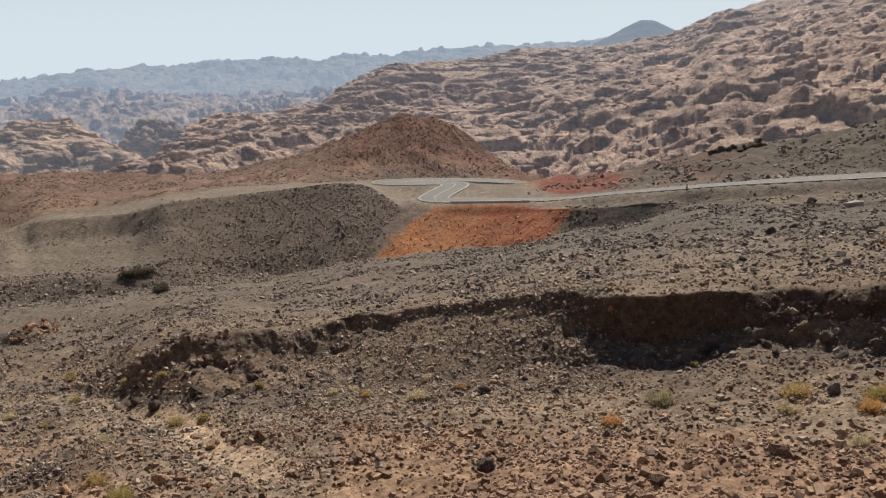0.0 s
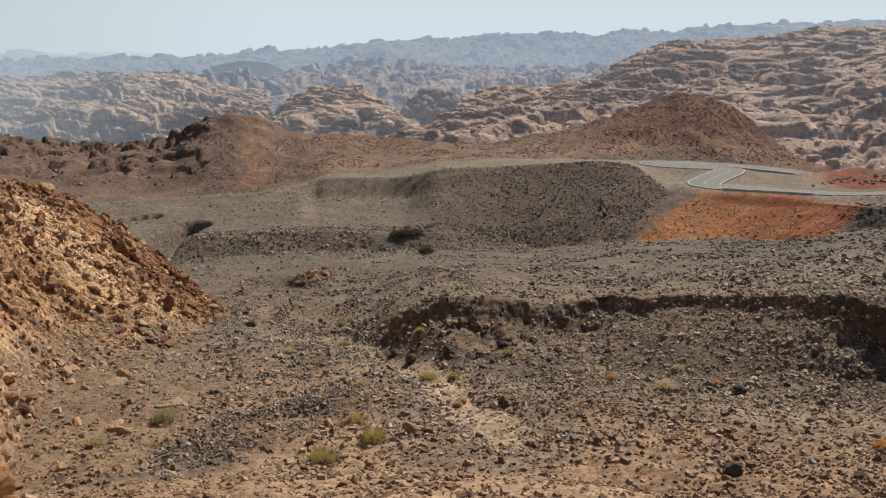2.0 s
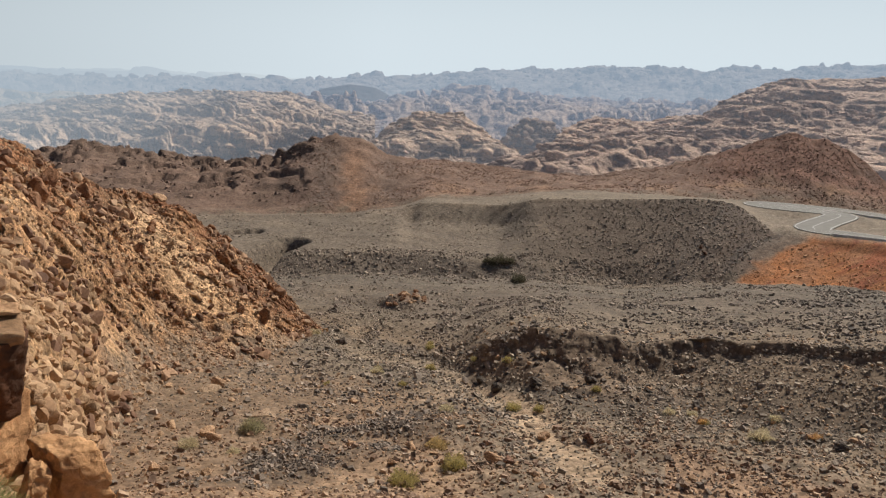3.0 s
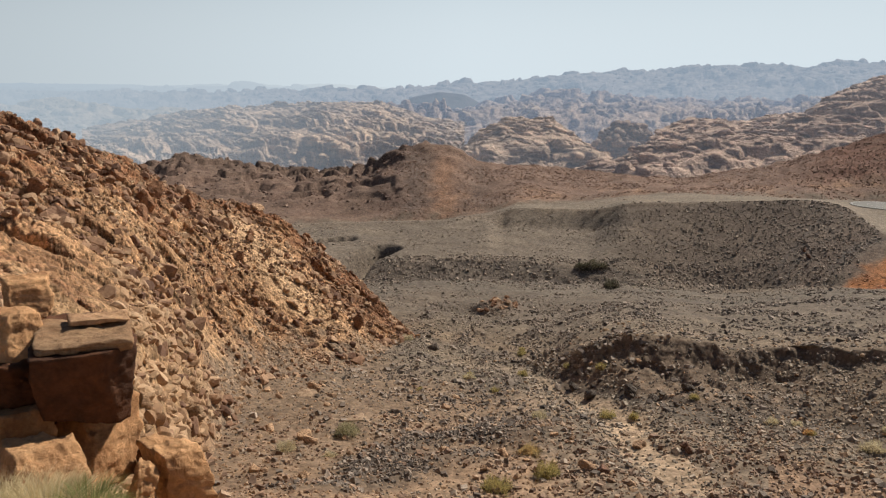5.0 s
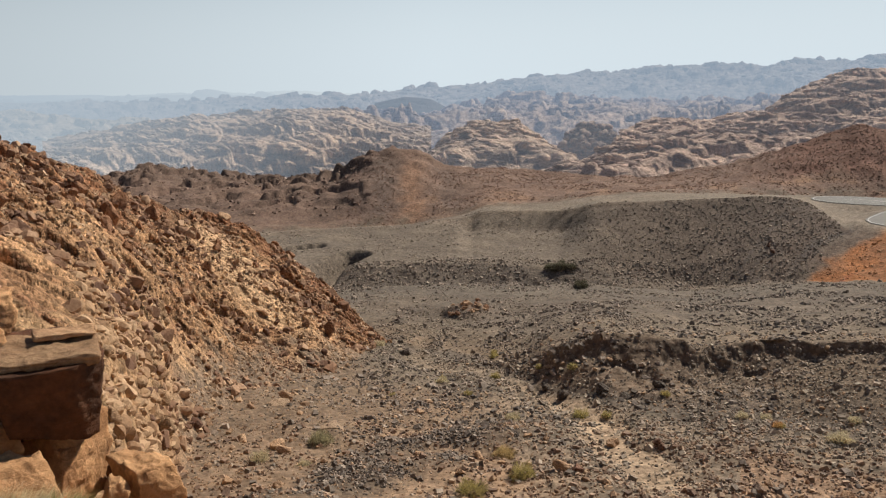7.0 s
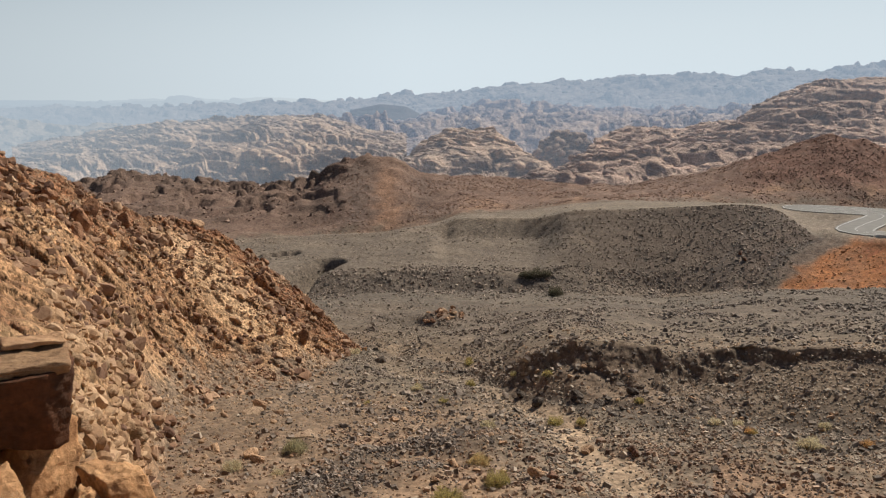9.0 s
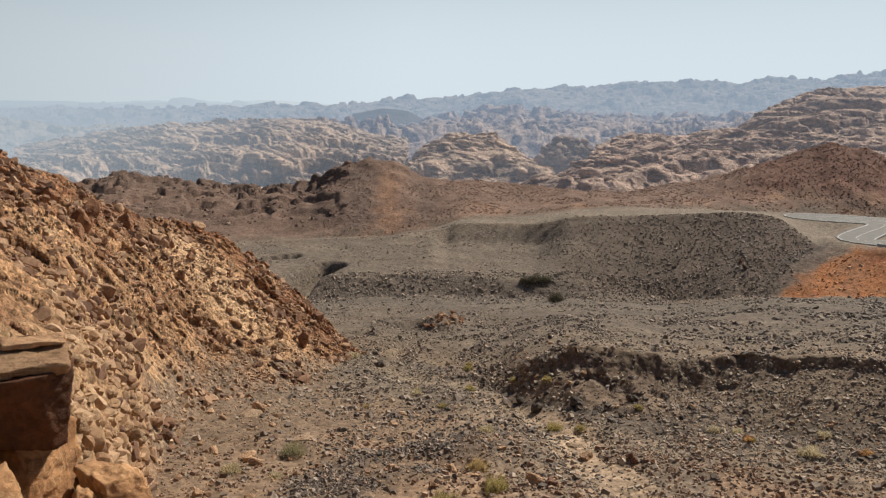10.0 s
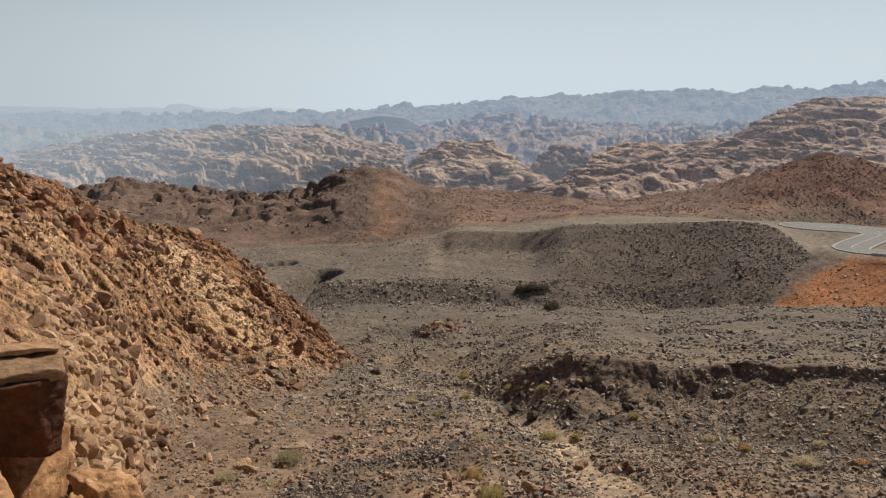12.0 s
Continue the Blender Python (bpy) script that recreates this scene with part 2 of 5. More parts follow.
# the road: bearing, distance, height of its middle
ROAD = [(44, 128, -11), (38, 128, -12.2), (33, 129, -13.5), (28.5, 130, -14.6), (22, 133, -16.45), (17.2, 138, -18.3), (12, 145, -20.6), (7.8, 152, -22.8),
        (4, 163, -24.7), (1.6, 170, -25.7), (0.0, 172.5, -26.0), (-0.6, 176, -26.1), (-0.1, 184, -26.1), (0.85, 195, -26.0), (0.75, 199.5, -26.0), (-0.5, 202, -26.1),
        (-2.6, 203.5, -26.3), (-3.7, 205.5, -26.4), (-4.0, 208.5, -26.5), (-3.5, 211, -26.6), (-1.6, 213, -26.7), (1.5, 213, -26.9), (5, 211, -27.3), (8, 212, -28.6), (11, 216, -30)]


def smooth_path(points, step):
    """A rounded path through plan points (bearing, distance, height), as an array of places."""
    p = np.array([(d * math.sin(radians(b)), d * math.cos(radians(b)), z) for b, d, z in points])
    out = []
    for i in range(len(p) - 1):
        p0, p1, p2, p3 = p[max(i - 1, 0)], p[i], p[i + 1], p[min(i + 2, len(p) - 1)]
        n = max(2, int(np.linalg.norm(p2 - p1) / step))
        for s in np.arange(n) / n:
            out.append(0.5 * (2 * p1 + (p2 - p0) * s + (2 * p0 - 5 * p1 + 4 * p2 - p3) * s * s + (3 * p1 - p0 - 3 * p2 + p3) * s ** 3))
    out.append(p[-1])
    return np.array(out)


road_path = smooth_path(ROAD, 2.0)

# lines of the ground: bearing, distance, height
BRINK = [(-180, 3, -2.0), (-66, 6, -2.9), (-56, 6.5, -3.2), (-50, 3.5, -2.6), (180, 3, -2.0)]
APRON = [(-180, 14, -3.0), (-75, 14, -6.5), (-58, 14, -8.6), (-48, 14, -10.5), (40, 14, -10), (90, 14, -4), (180, 14, -3)]
NEAR = [(-180, 45, -6), (-75, 44, -20), (-48, 44, -22.6), (-26, 42.5, -23), (0, 39, -21.5), (30, 37, -18), (60, 40, -14), (180, 45, -6)]
WADI = [(-180, 80, -6), (-75, 80, -27), (-40, 80, -27.6), (-33.5, 96, -31.3), (-30, 86, -29.6), (-26, 79.5, -28), (-20, 63, -25.5), (-12, 55, -24), (3, 56.5, -22.6), (16, 53.5, -21.1), (30, 53, -19), (60, 55, -14), (180, 80, -6)]
BANK_FOOT = [(-180, 100, -8), (-60, 103, -31.5), (-40, 102, -32), (-33, 102, -32.2), (-27, 86, -29.5), (-22, 70, -26.3), (-17, 65, -24.9), (-12.6, 62.5, -24.3), (-6.9, 63, -24.0), (-0.2, 61.5, -23.7), (8.8, 61, -22.3), (16.7, 60, -20.9), (22, 62.5, -19.6), (29.5, 60, -18.5), (60, 62, -14), (180, 100, -8)]
BANK_TOP = [(-180, 110, -8), (-60, 110, -32), (-40, 109, -32.4), (-33, 108, -32.6), (-27, 95, -30.5), (-23.5, 81, -27.6), (-21.6, 75.5, -24.8), (-18.2, 74.17, -22.56), (-15, 72.14, -21.84), (-11.7, 71.63, -22.25), (-9.5, 73.15, -22.25), (-7.6, 74.17, -22.05), (-6, 73.5, -21.6), (-0.2, 73, -20.8), (8.7, 68, -18.2), (11, 65, -17.6), (13, 63.8, -17.1), (16.5, 63.5, -16.5), (20, 64.6, -16.3), (22, 66, -16.3), (29, 64, -14.8), (60, 66, -12), (180, 110, -8)]
BANK_LIP = [(-180, 109, -8), (-60, 109, -32), (-40, 108, -32.3), (-33, 107, -32.5), (-27, 94, -30.4), (-23.5, 80, -27.4), (-21.6, 73, -25.4), (-18.2, 69.8, -24.3), (-15, 68, -24.1), (-11.7, 68, -24.3), (-9.5, 69.5, -24.3), (-7.6, 70.5, -24.2), (-6, 72.6, -22.7), (-0.2, 72.3, -21.5), (5, 69.3, -19.95), (8.7, 66.8, -19.2), (11, 64, -20.6), (13, 63.6, -20.6), (16.5, 63.4, -20.2), (20, 64.2, -19.0), (24, 63.5, -17.8), (29, 62.4, -16.8), (60, 65, -12.4), (180, 109, -8)]
SCARP_FOOT = [(-180, 160, -12), (-60, 150, -36.6), (-33, 150, -36.8), (-20, 150, -36.4), (-12, 149, -36.2), (-5, 147, -33), (0.6, 142, -30.6), (6.7, 126, -25.4), (8.6, 129, -24.6), (11.5, 128, -23.6), (14.4, 126, -22.1), (16.8, 125, -19.7), (22, 114, -17.6), (28, 110, -16), (60, 110, -13), (180, 160, -12)]
SCARP_TOP = [(-180, 168, -12), (-60, 157, -34.6), (-33, 157, -34.2), (-27, 156, -34), (-20, 155, -34.6), (-12, 154, -36.6), (-5, 151, -33.2), (0.6, 146, -31.2), (6.7, 130, -26.0), (8.6, 131.5, -25), (11.5, 130, -24), (14.4, 128, -22.5), (16.8, 127, -19.9), (22, 118, -17.7), (28, 114, -16.1), (60, 114, -13), (180, 168, -12)]
SHELF = [(-180, 200, -14), (-60, 200, -35), (-40, 195, -33.5), (-33, 192, -32.6), (-27.5, 191, -30.4), (-26.5, 190, -28.8), (-22.2, 190, -28.7), (-20.9, 187, -28.2), (-19.9, 186, -27.3), (-18.8, 184, -26.0), (-17.6, 183, -25.5), (-12.9, 181, -24.6), (-9.4, 181, -23.6), (-7.7, 181, -23.1), (-6, 181, -23.3), (-5, 180, -24.0), (-4.4, 178, -25.3), (-2.5, 168, -27.4), (0.6, 163, -26.7), (4, 154, -25.2), (8.6, 136, -22.0), (11.5, 134, -21.4), (14.4, 131, -20.45), (16.8, 129, -19.9), (22, 125, -17.6), (28, 121, -15.9), (60, 120, -13), (180, 200, -14)]
BEHIND = [(-180, 230, -14), (-60, 225, -38), (-42, 210, -36), (-31.8, 206, -34.6), (-28, 202, -31.4), (-26.4, 198, -28.9), (-22, 203, -28.8), (-20.3, 204, -28), (-18.4, 203, -26.6), (-15, 203, -25.6), (-5, 217, -27), (0, 222, -27.6), (4, 220, -27.8), (6, 190, -25.6), (8, 164, -23.6), (12, 156, -21.2), (17, 150, -18.8), (22, 145, -16.8), (28, 142, -14.9), (60, 140, -12), (180, 230, -14)]
CREST = [(-180, 300, -10), (-75, 320, -34), (-56, 315, -32), (-50.9, 305, -30.6), (-49.6, 302, -27.4), (-47.1, 295, -28.2), (-44.2, 285, -29.3), (-41.9, 275, -29.8), (-38.4, 262, -28.5), (-36.2, 256, -26.2), (-35.0, 254, -21.9), (-34.5, 252, -19.9), (-33, 252, -19.0), (-31, 252, -19.3), (-29.9, 252, -22), (-29.1, 252, -23.8), (-26.7, 253, -24.4), (-22.4, 255, -26.6), (-14.8, 256, -27.6), (-10.2, 258, -23.8), (-5.4, 260, -16.3), (-2.4, 260, -11.2), (-0.4, 258, -13), (1.5, 255, -17.2), (3.9, 248, -24.6), (5.8, 238, -28.6), (9, 190, -23), (13.5, 185, -20.8), (18.5, 180, -15.7), (23, 175, -13.5), (28.3, 170, -9.2), (40, 165, -6), (180, 300, -10)]
BACK = [(-180, 420, -16), (-60, 400, -60), (-30, 330, -46), (-2, 330, -42), (6, 290, -40), (12, 235, -30), (28, 215, -16), (40, 215, -12), (180, 420, -16)]
BASIN = [(-180, 900, -60), (0, 900, -95), (180, 900, -60)]
HORIZON = [(-180, 4800, -140), (180, 4800, -140)]
UNDERFOOT = [(-180, -0.03, -1.65), (180, -0.03, -1.65)]

bearings = np.concatenate([np.linspace(-62, 33, 680), np.linspace(33, 298, 130)[1:-1]])
wrapped = np.where(bearings > 180, bearings - 360, bearings)
GROUND_LINES = [UNDERFOOT, BRINK, APRON, NEAR, WADI, BANK_FOOT, BANK_LIP, BANK_TOP, SCARP_FOOT, SCARP_TOP, SHELF, BEHIND, CREST, BACK, BASIN, HORIZON]
GROUND_STEPS = [4, 8, 34, 48, 20, 22, 16, 66, 14, 40, 32, 56, 10, 12, 6]
r, z, k, b = sheet(GROUND_LINES, GROUND_STEPS, wrapped, ease=5)
k = np.where(k < 5, k, np.where(k < 7, 5 + (k - 5) / 2, k - 1))      # foot, lip and top of the bank as 5, 5.5 and 6
x, y = r * np.sin(b), r * np.cos(b)
deg = np.degrees(b)
deg = np.where(deg > 180, deg - 360, deg)

# unevenness of the ground: broad swells, gullies and scree, less on graded surfaces
graded_top = ramp(k, 8.95, 9.0) * (1 - ramp(k, 9.8, 10.1)) * (1 - ramp(deg, 9, 14))
embank = ramp(k, 8.0, 8.1) * (1 - ramp(k, 8.95, 9.0))
bank = ramp(k, 4.9, 5.05) * (1 - ramp(k, 5.95, 6.02)) * ramp(deg, -25, -22)
hill = ramp(k, 10.0, 10.3)
swell = fbm(x / 22, y / 22, 3, 5)
lump = fbm(x / 5.5, y / 5.5, 4, 9)
grain_ = fbm(x / 1.3, y / 1.3, 3, 13)
amp = (1 - 0.85 * graded_top) * (1 - 0.4 * embank) * ramp(r, 3, 20) * (1 + np.clip((r - 230) / 120, 0, 3) * hill)
z = z + amp * (0.45 * swell * ramp(r, 20, 60) + 0.28 * lump + 0.10 * grain_)
# the bank is undercut and broken into buttresses
c1, c2, cv = cells(x / 3.2, y / 3.2, 31)
low_bank = bank * (1 - ramp(k, 5.3, 5.5)) * (1 - ramp(deg, -7, -6))
talus = ramp(deg, -6.8, -5) * (1 - ramp(deg, 5, 9)) * (1 - ramp(k, 5.4, 5.5))
craggy = bank * (1 - 0.65 * low_bank) * (1 - 0.92 * talus) * (1 - 0.6 * ramp(deg, -5, -2) * (1 - ramp(deg, 7, 9))) * (1 - 0.8 * ramp(deg, 9, 11.5) * (1 - ramp(deg, 19.5, 22)) * ramp(k, 5.3, 5.5))
z = z + craggy * (0.45 * (cv - 0.5) + 0.35 * fbm(x / 1.6, y / 1.6, 3, 33))
r = r + craggy * (0.8 * (cv - 0.5) + 0.6 * fbm(x / 2.5, y / 2.5, 3, 35)) * (1 - ramp(k, 5.97, 6.02))
# rills down the hills
rill = fbm(x / 9, y / 30, 4, 41)
z = z + ramp(k, 10.1, 10.5) * (1 - ramp(k, 11.3, 12)) * (-0.9 * np.abs(rill) + 0.3)
c1, c2, cv = cells(x / 4.8, y / 4.8, 43)
n_left = fbm(x / 14, y / 14, 3, 45)
rough_left = ramp(k, 10.15, 10.6) * (1 - ramp(k, 11.2, 12)) * (1 - ramp(deg, -36, -33))
crown = np.exp(-((k - 10.92) / 0.16) ** 2) + 0.6 * np.exp(-((k - 10.4 - 0.1 * n_left) / 0.08) ** 2)
z = z + rough_left * (1.4 * (0.5 - c1) + 1.0 * (cv - 0.5) * ramp(c2 - c1, 0.0, 0.2)) * (0.55 + 0.85 * crown)
# the dumped fill ends in tipped ridges above the plain
n_tip = fbm(x / 12, y / 12, 2, 47)
tip_zone = ramp(k, 8.0, 8.05) * (1 - ramp(k, 9.0, 9.03)) * ramp(deg, -28.5, -27) * (1 - ramp(deg, -21, -18.5))
f = np.clip(k - 8, 0, 1)
drop = (np.where(f < 0.8, f * 0.5, 0.4 + (f - 0.8) * 3.0) - f)
z = z + tip_zone * drop * 5.4
ph = (deg + 7.0 * (1 - f)) / 1.05 + 0.35 * n_tip
saw = np.abs((ph - np.floor(ph)) * 2 - 1) - 0.5
z = z + tip_zone * 0.8 * saw * ramp(f, 0.66, 0.86) * (1 - ramp(f, 0.93, 1.0))
# ledges of the rugged ridge
f = z / 4.2 + 0.9 * n_left
fr = f - np.floor(f)
mesa = ramp(k, 10.6, 10.75) * (1 - ramp(k, 11.1, 11.4)) * ramp(deg, -36, -35) * (1 - ramp(deg, -30.2, -29.4))
z = z + np.maximum(rough_left, 0.45 * mesa * ramp(n_left, -0.5, 0.3)) * 0.75 * 4.2 * (np.clip(1 - (1 - fr) ** 3.0, 0, 1) ** (1 / 3.0) - fr)


# gullies cut into the plain
def trace(points):
    return smooth_path([(p, q, 0.0) for p, q in points], 1.5)


def away(px, py, path):
    best = np.full(px.shape, 1e9)
    for q in path:
        best = np.minimum(best, (px - q[0]) ** 2 + (py - q[1]) ** 2)
    return np.sqrt(best)


x, y = r * np.sin(b), r * np.cos(b)
for path, deep, half in (([(-38.8, 149), (-37.6, 157), (-36.4, 163), (-35.5, 167)], 5.0, 4.0), ([(-40.5, 174), (-39.4, 176), (-38.0, 177)], 2.0, 2.0)):
    lowland = (r > 140) & (r < 190) & (deg > -44) & (deg < -33)
    gap = np.full(r.shape, 1e3)
    gap[lowland] = away(x[lowland], y[lowland], trace(path))
    z = z - deep * (1 - ramp(gap, half * 0.25, half))
# the pale stream bed winding along the wadi, and bars of dark rubble beside it
STREAM = [(-13.5, 47), (-16.9, 54.3), (-18.6, 62), (-21, 68.3), (-23.9, 73.8), (-26.8, 79.9), (-29.2, 81.8), (-31.3, 88.6), (-31.5, 97), (-30.5, 106), (-28, 110.8), (-30, 120)]
BARS = [[(-36.8, 47.3), (-34.3, 52), (-31.3, 54.5), (-28, 55), (-25.6, 54.5)], [(-48.3, 44.7), (-44.7, 44.6), (-40.2, 42)], [(-38, 45), (-35, 47), (-32, 49.5), (-29.5, 50)]]
x, y = r * np.sin(b), r * np.cos(b)


low = (r > 35) & (r < 130) & (deg > -52) & (deg < -8)
stream_gap, bar_gap = np.full(r.shape, 1e3), np.full(r.shape, 1e3)
stream_gap[low] = away(x[low], y[low], trace(STREAM))
bar_gap[low] = away(x[low], y[low], np.concatenate([trace(q) for q in BARS]))
z = z - 0.45 * (1 - ramp(stream_gap, 0.8, 3.2)) + 0.35 * (1 - ramp(bar_gap, 0.5, 2.6))
# a low outcrop of red-brown rock beside the wadi
hump = np.exp(-((deg + 27.5 + 0.3 * lump) / 1.5) ** 4) * np.exp(-((r - 118) / 2.8) ** 2)
z = z + hump * (1.5 + 0.6 * grain_)
# the roadbed
x, y = r * np.sin(b), r * np.cos(b)
near_road = (r > 62) & (r < 235) & (deg > -8) & (deg < 40)
px, py = x[near_road], y[near_road]
best, lev = np.full(px.shape, 1e9), np.zeros(px.shape)
for q in road_path[::1]:
    d = (px - q[0]) ** 2 + (py - q[1]) ** 2
    m = d < best
    best[m], lev[m] = d[m], q[2]
w = 1 - ramp(np.sqrt(best), 4.8, 8.5)
z[near_road] = z[near_road] * (1 - w) + (lev - 0.10) * w

# the sandy tongue at the slope's foot and the stony belt beyond it
TONGUE = [(-60, 30, 0), (-31, 37, 0), (-28, 43, 0), (-25.3, 46.5, 0), (-20, 47, 0), (-14, 44.5, 0), (-9.6, 43, 0), (-5.3, 40.5, 0), (-1, 35, 0), (3, 31, 0), (15, 30, 0), (40, 26, 0)]
BELT = [(-30, 47, 0), (-22, 52, 0), (-17, 58, 0), (-12, 54.5, 0), (-5, 51.5, 0), (3, 49.5, 0), (7, 48, 0), (14, 46.5, 0), (20, 45, 0), (40, 42, 0)]

# colours of the ground by zone
def tint(shape, c):
    return np.zeros(shape + (3,)) + np.array(c)


def lay(col, c, w):
    return col * (1 - w[..., None]) + np.array(c) * w[..., None]


n1, n2 = fbm(x / 14, y / 14, 4, 51), fbm(x / 4, y / 4, 4, 53)
wob = k + 0.10 * n2
col = tint(r.shape, (0.178, 0.142, 0.107))
col = lay(col, (0.235, 0.188, 0.142), ramp(n1, 0.1, 0.7) * 0.7)
col = lay(col, (0.26, 0.19, 0.135), (1 - ramp(wob, 3.15, 3.8)) * 0.9)
col = lay(col, (0.28, 0.195, 0.13), (1 - ramp(wob, 2.0, 2.9)) * 0.9)
col = lay(col, (0.235, 0.155, 0.108), ramp(wob, 2.2, 2.7) * (1 - ramp(wob, 3.1, 3.4)) * ramp(deg, -4, 4) * 0.7)
col = lay(col, (0.40, 0.235, 0.13), (1 - ramp(wob, 2.3, 2.6)) * ramp(deg, 2, 7) * (1 - ramp(deg, 20, 26)) * ramp(n1 + 0.5 * n2, -0.1, 0.5) * 0.6)
col = lay(col, (0.21, 0.155, 0.115), ramp(wob, 2.9, 3.2) * (1 - ramp(wob, 3.5, 3.9)) * ramp(n2, -0.4, 0.5) * 0.8)
col = lay(col, (0.128, 0.112, 0.095), ramp(wob, 3.45, 3.8) * (1 - ramp(wob, 5.0, 5.3)) * ramp(n1 + 0.6 * n2, -0.5, 0.3) * 0.75)
col = lay(col, (0.37, 0.27, 0.185), np.exp(-((wob - 3.9) / 0.10) ** 2) * ramp(n1 + n2, 0.15, 0.7) * ramp(deg, -8, 0) * 0.8)
col = lay(col, (0.20, 0.153, 0.114), ramp(wob, 3.0, 3.2) * (1 - ramp(wob, 4.0, 4.6)) * (1 - ramp(deg + 2 * n1, -35, -30)) * 0.8)
col = lay(col, (0.33, 0.23, 0.155), ramp(wob, 2.5, 2.9) * (1 - ramp(wob, 4.0, 4.7)) * ramp(deg, -27, -23) * (1 - ramp(deg, -11, -5)) * ramp(n1 + n2, -0.4, 0.4) * 0.8)
past_tongue, past_belt = r - line(TONGUE, deg)[0] + 2.2 * n2, r - line(BELT, deg)[0] + 2.2 * n2
belt = ramp(past_tongue, -0.5, 1.5) * (1 - ramp(past_belt, -1.5, 1.0)) * ramp(deg, -20, -15)
col = lay(col, (0.235, 0.165, 0.118), belt * 0.75)
col = lay(col, (0.215, 0.175, 0.135), ramp(past_belt, -0.5, 1.5) * (1 - ramp(wob, 4.0, 4.5)) * ramp(deg, -13, -8) * 0.6)
col = lay(col, (0.285, 0.208, 0.147), (1 - ramp(past_tongue, -1.0, 1.0)) * ramp(deg, -33, -28) * 0.85)
col = lay(col, (0.37, 0.245, 0.15), (1 - ramp(past_tongue, -0.5, 1.2)) * ramp(past_tongue, -5.5, -1.5) * ramp(deg, -10, -5) * (1 - ramp(deg, 15, 22)) * ramp(n1 + 0.7 * n2, -0.25, 0.5) * 0.7)
col = lay(col, (0.170, 0.150, 0.124), (1 - ramp(stream_gap + 3 * n1, 4.5, 9.5)) * (1 - ramp(wob, 4.9, 5.1)) * 0.75)
col = lay(col, (0.34, 0.268, 0.198), (1 - ramp(stream_gap + 1.1 * n2, 0.9, 2.8)) * ramp(n1 + n2, -1.6, -0.6) * (1 - 0.65 * ramp(r, 62, 76)))
col = lay(col, (0.085, 0.074, 0.064), (1 - ramp(bar_gap + 1.2 * n2, 0.6, 3.0)) * ramp(n1, -0.6, 0.1) * 0.75)
col = lay(col, (0.34, 0.20, 0.125), hump)
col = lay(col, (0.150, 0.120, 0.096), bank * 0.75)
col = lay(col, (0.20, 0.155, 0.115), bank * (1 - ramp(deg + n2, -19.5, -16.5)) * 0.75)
# upper bank face darkened in base colour to deepen its shade
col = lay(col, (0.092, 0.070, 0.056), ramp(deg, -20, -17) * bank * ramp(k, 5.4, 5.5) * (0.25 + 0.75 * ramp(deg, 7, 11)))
col = lay(col, (0.158, 0.127, 0.098), bank * talus)
col = lay(col, (0.185, 0.145, 0.112), low_bank * 0.7)
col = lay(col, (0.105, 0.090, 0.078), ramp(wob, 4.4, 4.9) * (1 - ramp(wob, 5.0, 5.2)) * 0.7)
col = lay(col, (0.18, 0.146, 0.11), ramp(wob, 6.0, 6.1) * (1 - ramp(wob, 6.25, 6.5)) * 0.9)
col = lay(col, (0.14, 0.113, 0.088), ramp(wob, 6.1, 6.4) * (1 - ramp(wob, 7.0, 7.2)) * (1 - ramp(deg, 4, 9)) * 0.6)
col = lay(col, (0.122, 0.102, 0.083), ramp(wob, 6.35, 6.7) * (1 - ramp(wob, 8.0, 8.1)) * ramp(deg, -2, 4) * 0.9)
col = lay(col, (0.150, 0.130, 0.105), ramp(wob, 6.5, 6.8) * (1 - ramp(wob, 7.0, 7.1)) * 0.5)
col = lay(col, (0.12, 0.10, 0.083), ramp(wob, 6.9, 7.1) * (1 - ramp(wob, 7.9, 8.05)) * (1 - ramp(deg, -20, -12)) * 0.6)
col = lay(col, (0.178, 0.147, 0.115), ramp(wob, 8.0, 8.1) * (1 - ramp(wob, 8.9, 9.0)) * (1 - ramp(deg, -21, -17)) * 0.8)
verge = ramp(wob, 7.9, 8.1) * (1 - ramp(wob, 8.85, 9.0)) * ramp(deg, 8.4, 9.2) * (1 - ramp(deg + n2, 17, 24))
col = lay(col, (0.100, 0.083, 0.068), verge)
up_slope = 1 - np.clip(k - 8, 0, 1)
oblique = deg + 3.85 * up_slope
heap = ramp(wob, 8.0, 8.08) * (1 - ramp(k, 9.05, 9.15)) * ramp(deg, -21, -16) * (1 - ramp(oblique, -1.6, -0.6))
col = lay(col, (0.152, 0.118, 0.092), heap * (0.4 + 0.6 * ramp(deg + 1.5 * n2, -20, -6)))
streak = fbm(oblique * 2.6, up_slope * 0.8, 3, 58)
col = lay(col, (0.158, 0.118, 0.090), heap * ramp(oblique, -4.6, -3.0) * ramp(streak, -0.3, 0.5) * 0.8)
col = lay(col, (0.105, 0.090, 0.080), heap * ramp(oblique, -7.0, -5.0) * (1 - ramp(oblique, -2.6, -1.8)) * ramp(-streak, -0.1, 0.5) * 0.8)
fan = ramp(wob, 7.85, 7.95) * (1 - ramp(wob, 9.05, 9.2)) * ramp(deg + 3.85 * up_slope + 0.5 * n2, -1.35, -0.4) * (1 - ramp(deg + 1.3 * up_slope + n2 * 0.5, 8.6, 9.4))
col = lay(col, (0.37, 0.158, 0.064), fan * (0.75 + 0.25 * ramp(n2, -0.5, 0.5)))
